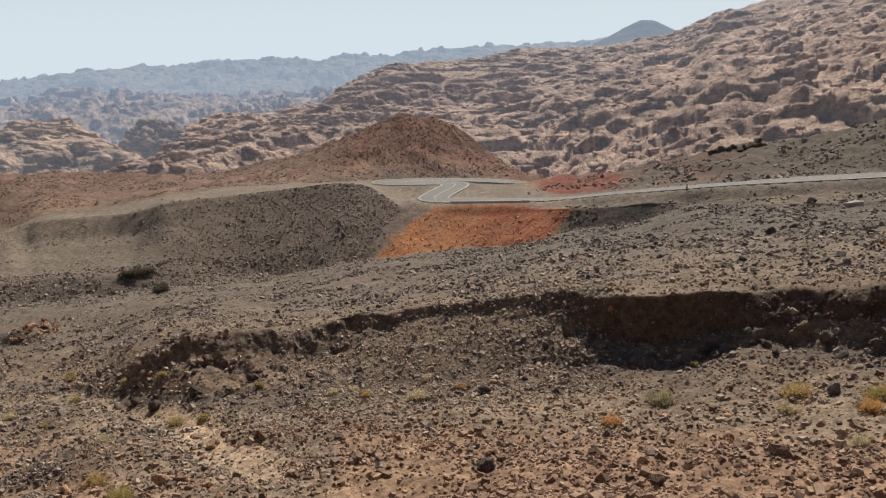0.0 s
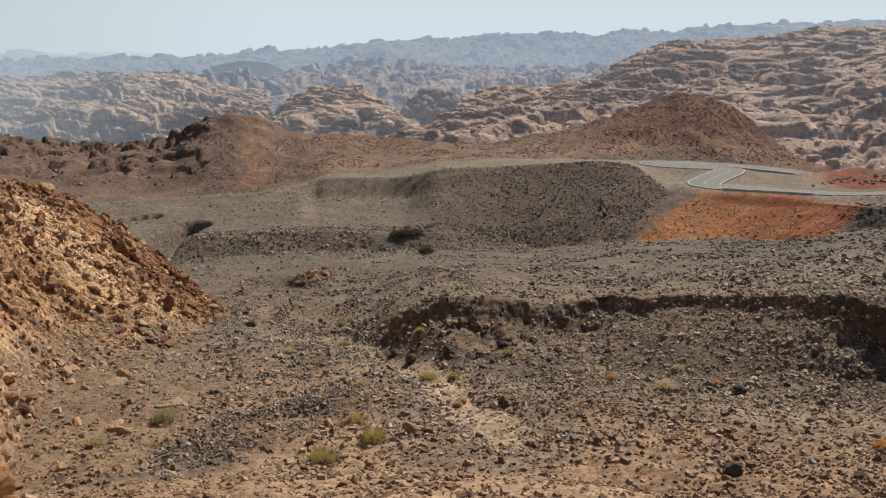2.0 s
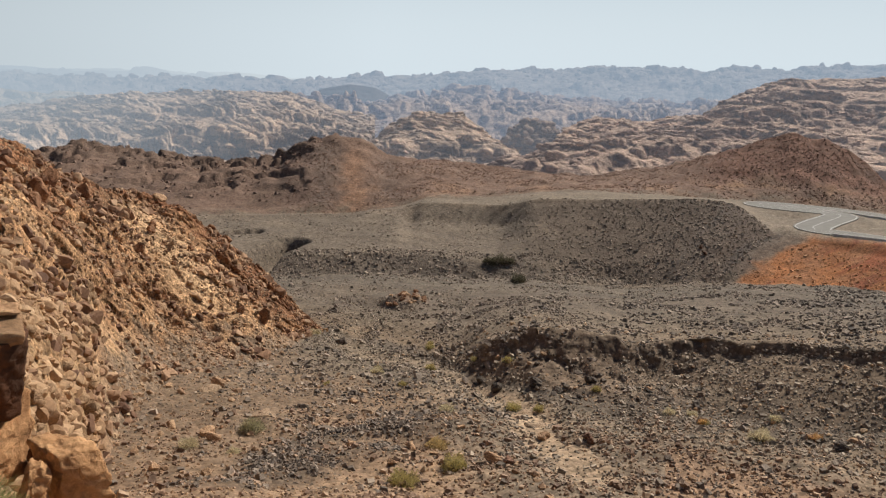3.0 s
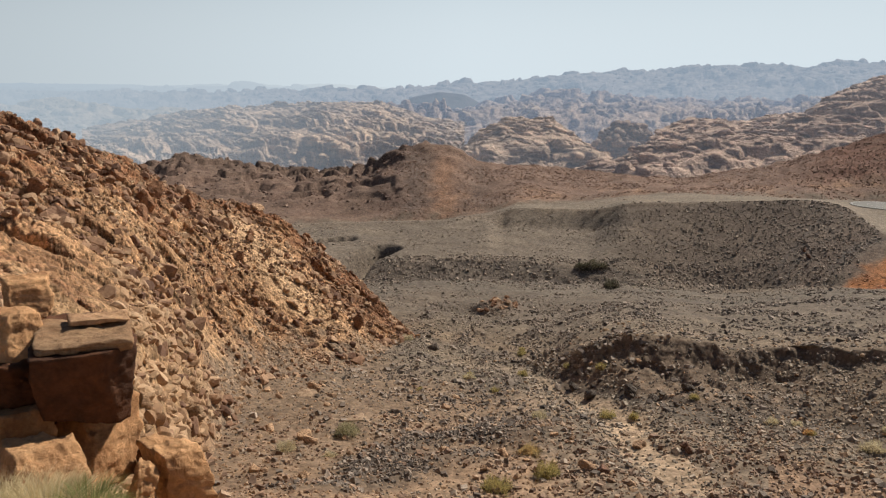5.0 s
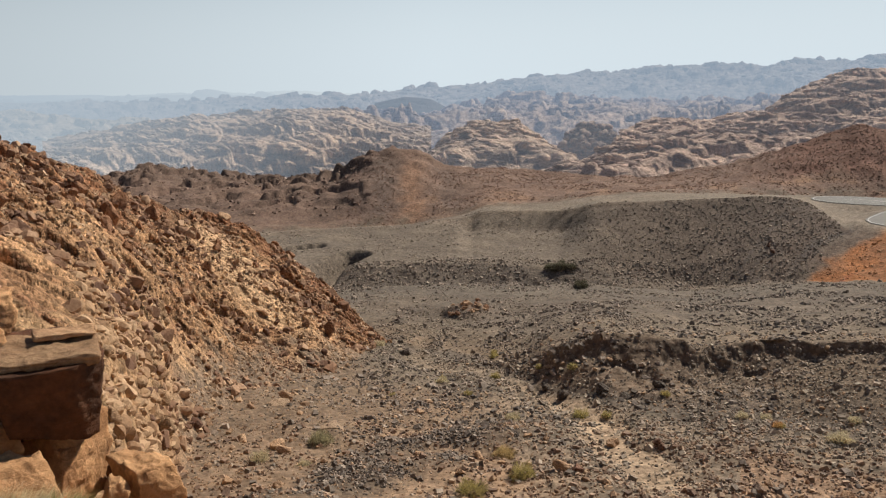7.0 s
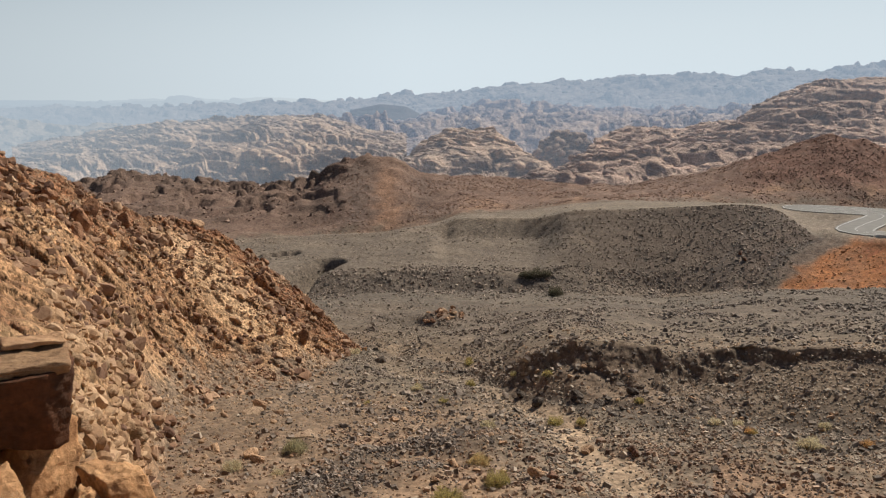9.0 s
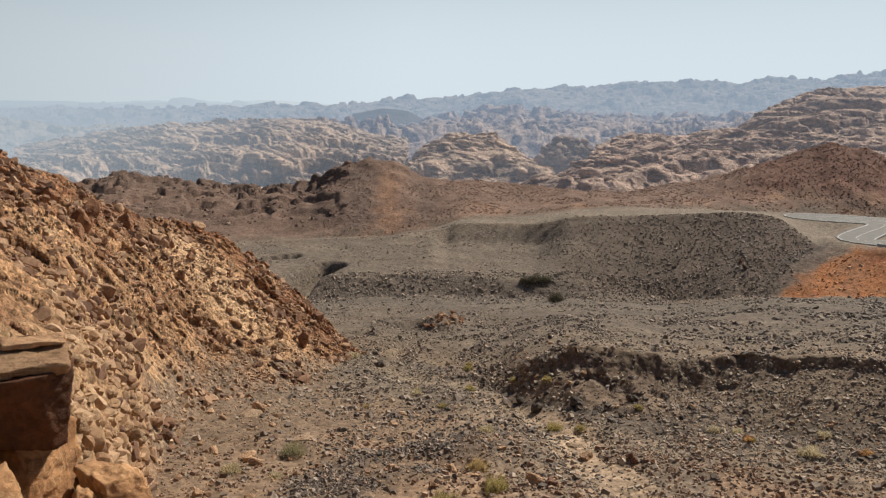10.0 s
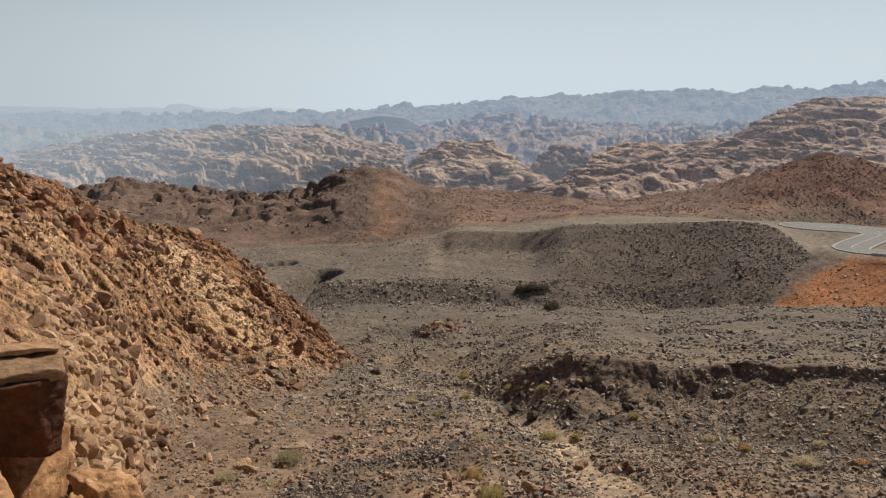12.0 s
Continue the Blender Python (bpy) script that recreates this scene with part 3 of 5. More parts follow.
col = lay(col, (0.25, 0.080, 0.040), fan * ramp(fbm((deg + 4 * up_slope) * 1.3, up_slope * 1.5, 3, 57) + 0.16 * deg, 0.2, 0.8) * 0.8)
shelf = ramp(k, 9.0, 9.05) * (1 - ramp(k, 9.85, 10.05))
col = lay(col, (0.215, 0.179, 0.139), shelf * (1 - ramp(deg, 7, 12)) * ramp(deg, -28, -26) * (0.5 + 0.5 * ramp(n2, -0.6, 0.4)))
col = lay(col, (0.145, 0.120, 0.094), shelf * ramp(deg, 8, 12) * 0.8)
red = ramp(wob, 9.95, 10.15) * (1 - ramp(deg, 5.5, 7.0))
col = lay(col, (0.205, 0.138, 0.104), red)
col = lay(col, (0.188, 0.104, 0.074), red * ramp(deg + 1.5 * n2, -10, -6) * ramp(k, 10.15, 10.4))
col = lay(col, (0.34, 0.215, 0.135), red * ramp(n1 - 0.4 * (k - 10.3), 0.0, 0.6) * (1 - ramp(k, 10.2, 10.5)))
col = lay(col, (0.155, 0.10, 0.075), red * ramp(n1 + n2 * 0.5, 0.05, 0.7) * 0.8)
col = lay(col, (0.19, 0.128, 0.098), red * (1 - ramp(deg + 0.8 * n2, -31.5, -26)) * 0.5)
col = lay(col, (0.14, 0.105, 0.085), red * np.exp(-((deg + 33.4 + 0.5 * n2) / 1.1) ** 2) * (1 - ramp(k, 10.85, 11.0)) * 0.8)
col = lay(col, (0.15, 0.110, 0.088), red * np.exp(-((deg + 29.0 + 0.5 * n2) / 0.8) ** 2) * (1 - ramp(k, 10.85, 11.0)) * 0.6)
col = lay(col, (0.36, 0.205, 0.122), red * np.exp(-((deg + 31.4 + 0.5 * n2) / 0.8) ** 2) * (1 - ramp(k, 10.6, 11.0)) * 0.55)
col = lay(col, (0.20, 0.136, 0.102), red * (1 - ramp(deg, -37.5, -35)) * ramp(n1 + n2, -0.6, 0.3) * 0.7)
col = lay(col, (0.14, 0.10, 0.078), red * (1 - ramp(deg, -35.5, -33)) * ramp(n1 - 0.3 * n2, -0.1, 0.4) * 0.5)
col = lay(col, (0.135, 0.096, 0.075), red * (1 - ramp(deg, -35.5, -33)) * np.clip(crown + 0.5 * n2, 0, 1) * 0.75)
cut = ramp(wob, 9.9, 10.0) * (1 - ramp(wob, 10.9, 11.05)) * ramp(deg, 6.2, 7.2) * (1 - ramp(deg + n2 * 0.7, 11.5, 13.5))
col = lay(col, (0.20, 0.062, 0.036), cut * 0.9)
knoll = ramp(wob, 9.9, 10.15) * ramp(deg, 12, 13.5)
col = lay(col, (0.11, 0.09, 0.068), knoll)
col = lay(col, (0.19, 0.088, 0.055), knoll * (1 - ramp(deg, 19, 22)) * ramp(n1 + n2, 0.1, 0.7) * 0.7)
# ground past the bank shifted bluer in base colour, in place of haze
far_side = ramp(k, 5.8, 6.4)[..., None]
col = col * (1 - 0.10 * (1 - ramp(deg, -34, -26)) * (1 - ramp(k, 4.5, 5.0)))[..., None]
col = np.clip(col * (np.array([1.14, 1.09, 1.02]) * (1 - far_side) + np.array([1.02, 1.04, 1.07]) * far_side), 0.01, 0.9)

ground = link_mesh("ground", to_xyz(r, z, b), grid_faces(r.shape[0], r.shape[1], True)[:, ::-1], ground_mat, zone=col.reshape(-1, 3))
tagged(ground, "brown-grey stony desert ground with gullies and embankments", "ground", kind="structure")
vis = 680
land = Land(r[:, :vis], z[:, :vis], bearings[:vis])

# ---------------------------------------------------------------- the near spur
SPUR_SKIRT = [(-100, 10, -9), (-60, 11, -9.5), (-54, 14, -13), (-50.5, 20, -18), (-49, 33, -24), (-47.5, 50, -25.8), (-44, 62, -27), (-38, 70, -28.6), (-33, 92, -33)]
SPUR_FOOT = [(-100, 16, -5), (-62, 17, -7.4), (-57, 18, -8.6), (-53, 21, -10.5), (-50.5, 29, -14.6), (-49.2, 45, -18.4), (-48.3, 62, -21.4), (-44.4, 75, -25), (-38.4, 82, -27.8), (-33.5, 98, -31.8)]
SPUR_RIB = [(-100, 40, 4), (-62, 44, -6.5), (-57, 46, -8.7), (-53, 54, -11.2), (-50.5, 62, -14.0), (-47, 82, -18.4), (-44, 89, -20.2), (-42, 93, -21.4), (-37.5, 98, -26), (-33.5, 101, -31.9)]
SPUR_CREST = [(-100, 60, 12), (-66, 70, 0.6), (-62, 76, -1.6), (-58.9, 80, -3.4), (-56.5, 84, -5.1), (-53.4, 90, -7.2), (-50.8, 95, -11.2), (-47.5, 101, -14.2), (-45.8, 104, -15.4), (-42.8, 106, -17), (-39.8, 106, -21.4), (-36.7, 105, -26), (-34.5, 103.5, -30.2), (-33.2, 103, -32.4)]
SPUR_BACK = [(-100, 90, 0), (-58.9, 108, -24), (-45.8, 128, -33), (-39.8, 124, -34), (-36, 112, -34.5), (-33, 108, -34.5)]
sb = np.linspace(-72, -33, 560)
sr, sz, sk, sang = sheet([SPUR_SKIRT, SPUR_FOOT, SPUR_RIB, SPUR_CREST, SPUR_BACK], [24, 120, 170, 16], sb, ease=8)
sx, sy = sr * np.sin(sang), sr * np.cos(sang)
body = ramp(sk, 0.3, 1.0)
slant = sz * 0.9
calm = 1 - 0.65 * ramp(fbm(sx / 13, sy / 13, 2, 66), 0.0, 0.5)
chute = np.exp(-((np.degrees(sang) + 43.0 + 3.6 * (sk - 2.0)) / 1.7) ** 2) * ramp(sk, 1.3, 1.7) * (1 - ramp(sk, 2.75, 2.95))
calm = calm * (1 - 0.7 * chute)
near = 0.5 + 0.5 * ramp(sr, 25, 60)
push = np.zeros(sr.shape)
for size, part, seed in ((5.5, 0.20, 64), (2.4, 0.50, 63), (1.1, 0.48, 65), (0.55, 0.36, 62)):
    c1, c2, cv = cells(sx / size + 0.35 * fbm(sx / size, sy / size, 2, seed + 200), (sy + slant) / size + 0.35 * fbm(sx / size, sy / size, 2, seed + 300), seed)
    edge = ramp(c2 - c1, 0.0, 0.22)
    push = push + size * part * ((cv - 0.5) * edge + 0.5 * (0.45 - c1) - 0.28 * (1 - ramp(c2 - c1, 0.0, 0.12)))
knobbly = 1 - ramp(np.degrees(sang), -49.2, -47.8)
push = push * np.maximum(near * calm * (0.25 + 0.75 * ramp(sk, 1.05, 1.6)), 0.5 * knobbly * ramp(sk, 0.2, 0.6)) + 0.75 * fbm(sx / 8, sy / 8, 4, 67) + 0.10 * fbm(sx / 0.7, sy / 0.7, 2, 69)
sz = sz + 0.86 * body * push
sr = sr - 0.5 * body * push
n1, n2 = fbm(sx / 9, sy / 9, 4, 71), fbm(sx / 2.2, sy / 2.2, 4, 73)
crag = ramp(fbm(sx / 7 + 3, sy / 11, 3, 68), -0.1, 0.35) * ramp(sk, 1.1, 1.5)
col = tint(sr.shape, (0.40, 0.248, 0.138))
col = lay(col, (0.50, 0.345, 0.205), ramp(n1 + 0.5 * n2, 0.1, 0.8) * 0.6)
col = lay(col, (0.26, 0.145, 0.08), ramp(-n1 + 0.6 * n2, 0.1, 0.8) * 0.75)
col = lay(col, (0.23, 0.11, 0.06), ramp(sk + 0.35 * n2, 2.3, 2.9) * 0.85)
col = lay(col, (0.22, 0.115, 0.065), crag * ramp(n2, -0.2, 0.5) * 0.7)
col = lay(col, (0.19, 0.150, 0.115), (1 - ramp(sk + 0.3 * n2, 1.0, 1.35)) * ramp(np.degrees(sang), -50, -47) * 0.85)
col = lay(col, (0.34, 0.24, 0.14), (1 - ramp(sk + 0.3 * n2, 1.2, 1.9)) * (1 - ramp(np.degrees(sang), -50, -48.5)) * 0.7)
col = lay(col, (0.22, 0.112, 0.064), ramp(np.degrees(sang) + 1.2 * n2, -40.5, -38) * ramp(sk, 1.4, 1.9) * 0.75)
col = lay(col, (0.55, 0.385, 0.235), chute * (0.7 + 0.3 * ramp(n2, -0.5, 0.5)))
spur = link_mesh("spur", to_xyz(sr, sz, sang), grid_faces(*sr.shape)[:, ::-1], slope_mat, zone=np.clip(col, 0.01, 0.9).reshape(-1, 3))
tagged(spur, "sunlit tan sandstone slope strewn with broken rubble", "hillside", kind="structure")
spur_land = Land(sr, sz, sb)


# ---------------------------------------------------------------- sandstone country beyond
def ball(level):
    bm = bmesh.new()
    bmesh.ops.create_icosphere(bm, subdivisions=level, radius=1.0)
    v = np.array([q.co for q in bm.verts])
    f = np.array([[q.index for q in t.verts] for t in bm.faces])
    bm.free()
    return v, f


def massif(name, label, lines, steps, span, cols, dome, height, mat, seed, cliffs=(), stretch=1.0, skew=0.0, towers=(), wide_=1.6, jut=1.3, knobs=0, sizes=(3, 8), flat=(0.5, 0.9), level=2, broad=0.5, category="rock massif"):
    """A mass of weathered rock along foot, brow, crest and back lines: billowing domes with creases between them, cliff bands,
    squared towers, and rounded knobs that bulge from it."""
    bs = np.linspace(span[0], span[1], cols)
    r, z, k, b = sheet(lines, steps, bs, ease=3)
    fade = ramp(k, 0.0, 0.15)
    at_crest = np.exp(-((k - 2) / 0.12) ** 2)
    mid = float(r.mean())
    u, v = b * mid, (r + 1.7 * z) / stretch
    u = (u + skew * v) / wide_
    wu = u + dome * (0.5 * fbm(u / dome / 2.2, v / dome / 2.2, 3, seed) + 1.0 * fbm(u / dome / 7, v / dome / 7, 2, seed + 2))
    wv = v + dome * (0.5 * fbm(u / dome / 2.2, v / dome / 2.2, 3, seed + 5) + 1.0 * fbm(u / dome / 7, v / dome / 7, 2, seed + 7))
    # broad shoulders and hollows
    z = z + fade * (1 - 0.75 * at_crest) * dome * broad * fbm(u / dome / 5, v / dome / 5, 3, seed + 9)
    for size, amount, lobe in cliffs:
        f = z / size + 0.8 * fbm(u / (7 * size), v / (7 * size), 3, seed + 13)
        for wide, part in ((lobe, 0.7), (lobe * 0.4, 0.35)):
            q1, q2, qv = cells(wu / wide, wv / wide, seed + int(wide * 10))
            f = f + part * (np.sqrt(np.clip(1.0 - (q1 / 0.95) ** 2, 0, 1)) * (0.5 + 0.5 * qv) - 0.6)
        fr = f - np.floor(f)
        z = z + amount * fade * (1 - 0.6 * at_crest) * size * (np.clip(1 - (1 - fr) ** 3.0, 0, 1) ** (1 / 3.0) - fr)
    rugged = 0.55 + 0.6 * ramp(fbm(u / dome / 6, v / dome / 6, 3, seed + 17), -0.4, 0.5)
    for size, part in ((2.6, 0.6), (1.2, 1.0), (0.6, 1.0), (0.3, 0.8)):
        q1, q2, qv = cells(wu / (dome * size), wv / (dome * size), seed + int(size * 100))
        bulge = np.clip(1.0 - (q1 / 0.85) ** 2, 0, 1) ** 0.75 * (0.45 + 0.55 * qv)
        rise = fade * rugged * part * height * dome * size * (bulge - 0.5)
        z = z + rise
        r = r - jut * rise          # caps jut out over their fronts
    for size, tall, share in towers:
        q1, q2, qv = cells(wu / size, wv / size, seed + 600 + int(size))
        there = ramp(fbm(u / size / 4, v / size / 4, 2, seed + 19), -0.3, 0.3)
        z = z + fade * tall * (1 - ramp(q1, 0.33, 0.5)) * np.clip((qv - 1 + share) / share, 0, 1) * there
    verts, faces = [to_xyz(r, z, b)], grid_faces(*r.shape)[:, ::-1]
    faces = [np.concatenate([faces[:, [0, 1, 2]], faces[:, [0, 2, 3]]])]
    if knobs:
        rng = np.random.default_rng(seed)
        base, tri = ball(level)
        tri = tri[base[tri][..., 2].mean(1) > -0.45]
        x, y = r * np.sin(b), r * np.cos(b)
        i, j = rng.integers(2, steps[0] + steps[1] + 1, knobs), rng.integers(1, cols - 1, knobs)
        w = sizes[0] * (1 - rng.random(knobs) * (1 - (sizes[0] / sizes[1]) ** 1.8)) ** (-1 / 1.8)
        h = w * (flat[0] + (flat[1] - flat[0]) * rng.random(knobs))
        place = np.stack([x[i, j], y[i, j], z[i, j] - 0.12 * h], 1)
        turn = b[i, j] + 1.2 * (rng.random(knobs) - 0.5)
        q = np.repeat(base[None], knobs, 0)
        for f_, a_ in ((1.7, 0.17), (3.6, 0.09)):
            q = q * (1 + a_ * np.sin(f_ * np.einsum("nki,nij->nkj", q, rng.normal(size=(knobs, 3, 3))) + rng.random((knobs, 1, 3)) * 6.3).sum(-1, keepdims=True) / 1.5)
        q = q * np.stack([w * 0.5, w * 0.5 * (0.6 + 0.9 * rng.random(knobs)), h * 0.5], 1)[:, None]
        q[..., 2] += 0.2 * q[..., 0] * (rng.random((knobs, 1)) - 0.5) * 2
        c, sn = np.cos(turn)[:, None], np.sin(turn)[:, None]
        q = np.stack([q[..., 0] * c + q[..., 1] * sn, -q[..., 0] * sn + q[..., 1] * c, q[..., 2]], -1) + place[:, None]
        faces.append((tri[None] + len(base) * np.arange(knobs)[:, None, None]).reshape(-1, 3) + len(verts[0]))
        verts.append(q.reshape(-1, 3))
    ob = link_mesh(name, np.concatenate(verts), np.concatenate(faces), mat)
    return tagged(ob, label, category, kind="structure")


MASSIF_FOOT = [(-24, 270, -52), (-19.7, 285, -32), (-12, 285, -32), (0, 300, -42), (6, 285, -40), (12, 245, -34), (18, 230, -27), (28, 215, -18), (40, 215, -14)]
MASSIF_BROW = [(-24, 300, -42), (-19.7, 320, -30), (-12, 330, -24), (-5, 350, -24), (6, 345, -24), (12, 310, -16), (18, 290, -9), (28, 270, 2), (40, 270, 6)]
MASSIF_CREST = [(-24, 330, -40), (-20.3, 330, -33), (-19, 345, -31.5), (-17.6, 365, -27), (-16.8, 385, -20.5), (-15, 420, -17.5), (-11.5, 430, -19), (-7.6, 440, -11.0), (-6.8, 455, -6.5), (-5.4, 470, -0.5), (-3, 490, 6.5), (2, 520, 8.5), (5.8, 540, 15.0), (10.7, 560, 16), (15.3, 560, 22), (18.1, 550, 34), (20.1, 550, 38), (27.5, 540, 53), (40, 540, 67)]
MASSIF_BACK = [(-24, 430, -60), (40, 800, -40)]
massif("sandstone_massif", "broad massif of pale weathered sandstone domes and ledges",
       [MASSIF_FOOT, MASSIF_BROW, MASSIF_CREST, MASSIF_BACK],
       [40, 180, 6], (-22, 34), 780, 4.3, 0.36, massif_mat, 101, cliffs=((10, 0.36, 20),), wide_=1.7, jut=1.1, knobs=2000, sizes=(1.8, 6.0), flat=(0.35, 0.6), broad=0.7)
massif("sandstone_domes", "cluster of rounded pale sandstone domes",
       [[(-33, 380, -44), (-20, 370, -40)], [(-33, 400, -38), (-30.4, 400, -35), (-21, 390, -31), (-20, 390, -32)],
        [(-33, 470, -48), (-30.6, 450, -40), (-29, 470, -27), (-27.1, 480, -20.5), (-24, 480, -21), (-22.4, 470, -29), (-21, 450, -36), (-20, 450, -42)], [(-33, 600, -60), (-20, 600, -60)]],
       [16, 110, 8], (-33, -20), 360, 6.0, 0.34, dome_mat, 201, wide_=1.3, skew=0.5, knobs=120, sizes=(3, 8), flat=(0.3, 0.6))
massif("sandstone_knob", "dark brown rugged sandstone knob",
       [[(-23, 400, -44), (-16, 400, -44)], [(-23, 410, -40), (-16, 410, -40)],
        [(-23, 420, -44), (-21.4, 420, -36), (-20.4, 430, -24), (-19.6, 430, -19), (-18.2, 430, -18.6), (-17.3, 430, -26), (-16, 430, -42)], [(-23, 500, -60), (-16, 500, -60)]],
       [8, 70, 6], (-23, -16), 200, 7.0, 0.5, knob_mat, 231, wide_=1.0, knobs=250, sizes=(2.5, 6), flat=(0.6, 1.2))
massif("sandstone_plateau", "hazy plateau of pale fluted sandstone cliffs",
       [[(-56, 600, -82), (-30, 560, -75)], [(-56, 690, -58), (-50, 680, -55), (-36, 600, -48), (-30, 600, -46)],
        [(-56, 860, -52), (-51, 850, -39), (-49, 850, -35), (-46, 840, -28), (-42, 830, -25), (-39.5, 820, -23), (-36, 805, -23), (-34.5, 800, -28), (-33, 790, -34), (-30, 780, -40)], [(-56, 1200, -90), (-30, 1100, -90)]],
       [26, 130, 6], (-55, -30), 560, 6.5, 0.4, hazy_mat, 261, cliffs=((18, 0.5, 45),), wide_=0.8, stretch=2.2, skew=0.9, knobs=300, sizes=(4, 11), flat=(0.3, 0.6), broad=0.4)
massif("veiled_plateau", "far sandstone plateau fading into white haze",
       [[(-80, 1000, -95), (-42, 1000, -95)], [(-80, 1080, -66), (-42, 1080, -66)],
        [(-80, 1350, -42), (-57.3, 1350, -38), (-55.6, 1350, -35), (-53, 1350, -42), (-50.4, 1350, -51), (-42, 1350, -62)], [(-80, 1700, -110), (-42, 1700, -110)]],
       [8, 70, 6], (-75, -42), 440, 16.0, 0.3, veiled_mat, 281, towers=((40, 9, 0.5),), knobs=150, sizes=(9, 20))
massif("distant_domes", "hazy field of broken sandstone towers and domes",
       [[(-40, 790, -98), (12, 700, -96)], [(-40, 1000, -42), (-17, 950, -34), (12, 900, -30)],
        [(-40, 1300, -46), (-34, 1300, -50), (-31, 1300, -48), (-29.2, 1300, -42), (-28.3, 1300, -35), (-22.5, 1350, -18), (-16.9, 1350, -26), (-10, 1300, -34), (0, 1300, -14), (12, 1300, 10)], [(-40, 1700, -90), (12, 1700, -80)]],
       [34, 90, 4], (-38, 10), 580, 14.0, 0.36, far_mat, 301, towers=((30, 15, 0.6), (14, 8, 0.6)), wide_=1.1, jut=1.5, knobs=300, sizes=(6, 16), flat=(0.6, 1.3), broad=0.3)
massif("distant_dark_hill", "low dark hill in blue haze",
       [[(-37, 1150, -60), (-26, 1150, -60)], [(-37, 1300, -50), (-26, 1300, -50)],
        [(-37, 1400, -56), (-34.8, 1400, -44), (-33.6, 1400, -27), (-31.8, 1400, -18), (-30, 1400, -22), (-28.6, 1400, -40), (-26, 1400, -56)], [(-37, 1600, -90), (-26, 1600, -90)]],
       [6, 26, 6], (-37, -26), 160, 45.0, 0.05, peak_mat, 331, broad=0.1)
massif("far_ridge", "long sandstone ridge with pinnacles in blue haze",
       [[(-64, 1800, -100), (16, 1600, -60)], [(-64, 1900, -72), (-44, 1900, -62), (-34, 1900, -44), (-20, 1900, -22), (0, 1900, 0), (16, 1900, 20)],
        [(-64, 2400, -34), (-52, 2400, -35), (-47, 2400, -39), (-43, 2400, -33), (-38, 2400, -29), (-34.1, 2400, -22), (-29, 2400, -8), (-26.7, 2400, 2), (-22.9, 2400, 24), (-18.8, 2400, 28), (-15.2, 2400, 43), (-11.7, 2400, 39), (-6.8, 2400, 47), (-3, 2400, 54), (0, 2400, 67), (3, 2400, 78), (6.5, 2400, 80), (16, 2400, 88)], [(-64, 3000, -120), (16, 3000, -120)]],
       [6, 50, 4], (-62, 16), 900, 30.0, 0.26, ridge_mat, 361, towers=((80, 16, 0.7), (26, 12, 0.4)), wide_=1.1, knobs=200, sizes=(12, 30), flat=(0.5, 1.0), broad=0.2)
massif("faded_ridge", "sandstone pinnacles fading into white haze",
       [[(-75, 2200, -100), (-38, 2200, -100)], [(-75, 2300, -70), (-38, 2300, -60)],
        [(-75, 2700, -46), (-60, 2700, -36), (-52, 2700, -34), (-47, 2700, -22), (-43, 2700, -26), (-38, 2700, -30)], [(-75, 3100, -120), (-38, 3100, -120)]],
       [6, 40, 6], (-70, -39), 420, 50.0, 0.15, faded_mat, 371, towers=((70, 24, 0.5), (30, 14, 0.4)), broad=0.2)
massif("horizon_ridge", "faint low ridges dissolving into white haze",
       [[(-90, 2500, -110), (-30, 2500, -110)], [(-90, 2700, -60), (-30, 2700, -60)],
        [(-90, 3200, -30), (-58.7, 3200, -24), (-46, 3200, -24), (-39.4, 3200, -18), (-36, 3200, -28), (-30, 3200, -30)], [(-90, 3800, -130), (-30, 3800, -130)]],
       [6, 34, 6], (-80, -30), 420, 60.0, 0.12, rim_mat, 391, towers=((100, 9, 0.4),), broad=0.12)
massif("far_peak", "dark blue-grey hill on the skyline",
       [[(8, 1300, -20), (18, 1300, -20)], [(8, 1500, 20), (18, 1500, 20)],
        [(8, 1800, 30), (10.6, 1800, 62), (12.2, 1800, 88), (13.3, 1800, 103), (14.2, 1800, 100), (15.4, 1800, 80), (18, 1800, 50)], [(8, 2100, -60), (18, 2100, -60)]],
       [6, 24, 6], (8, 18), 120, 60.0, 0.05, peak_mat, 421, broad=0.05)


# ---------------------------------------------------------------- road
def ribbon(path, left, right, up):
    """A strip along a path between two sideways offsets."""
    t = np.gradient(path, axis=0)
    n = np.stack([-t[:, 1], t[:, 0], 0 * t[:, 0]], 1)
    n /= np.linalg.norm(n, axis=1)[:, None]
    a, c = path + n * left + [0, 0, up], path + n * right + [0, 0, up]
    return a, c


def slab(name, path, left, right, up, depth, mat, parent=None):
    a, c = ribbon(path, left, right, up)
    a2, c2 = a - [0, 0, depth], c - [0, 0, depth]
    n = len(path)
    v = np.concatenate([a, c, c2, a2])
    f = []
    for i in range(n - 1):
        for p, q in ((0, 1), (1, 2), (2, 3), (3, 0)):
            f.append((p * n + i, p * n + i + 1, q * n + i + 1, q * n + i))
    f += [(0, n, 2 * n, 3 * n), (n - 1, 4 * n - 1, 3 * n - 1, 2 * n - 1)]
    return link_mesh(name, v, f, mat, smooth=False, parent=parent)


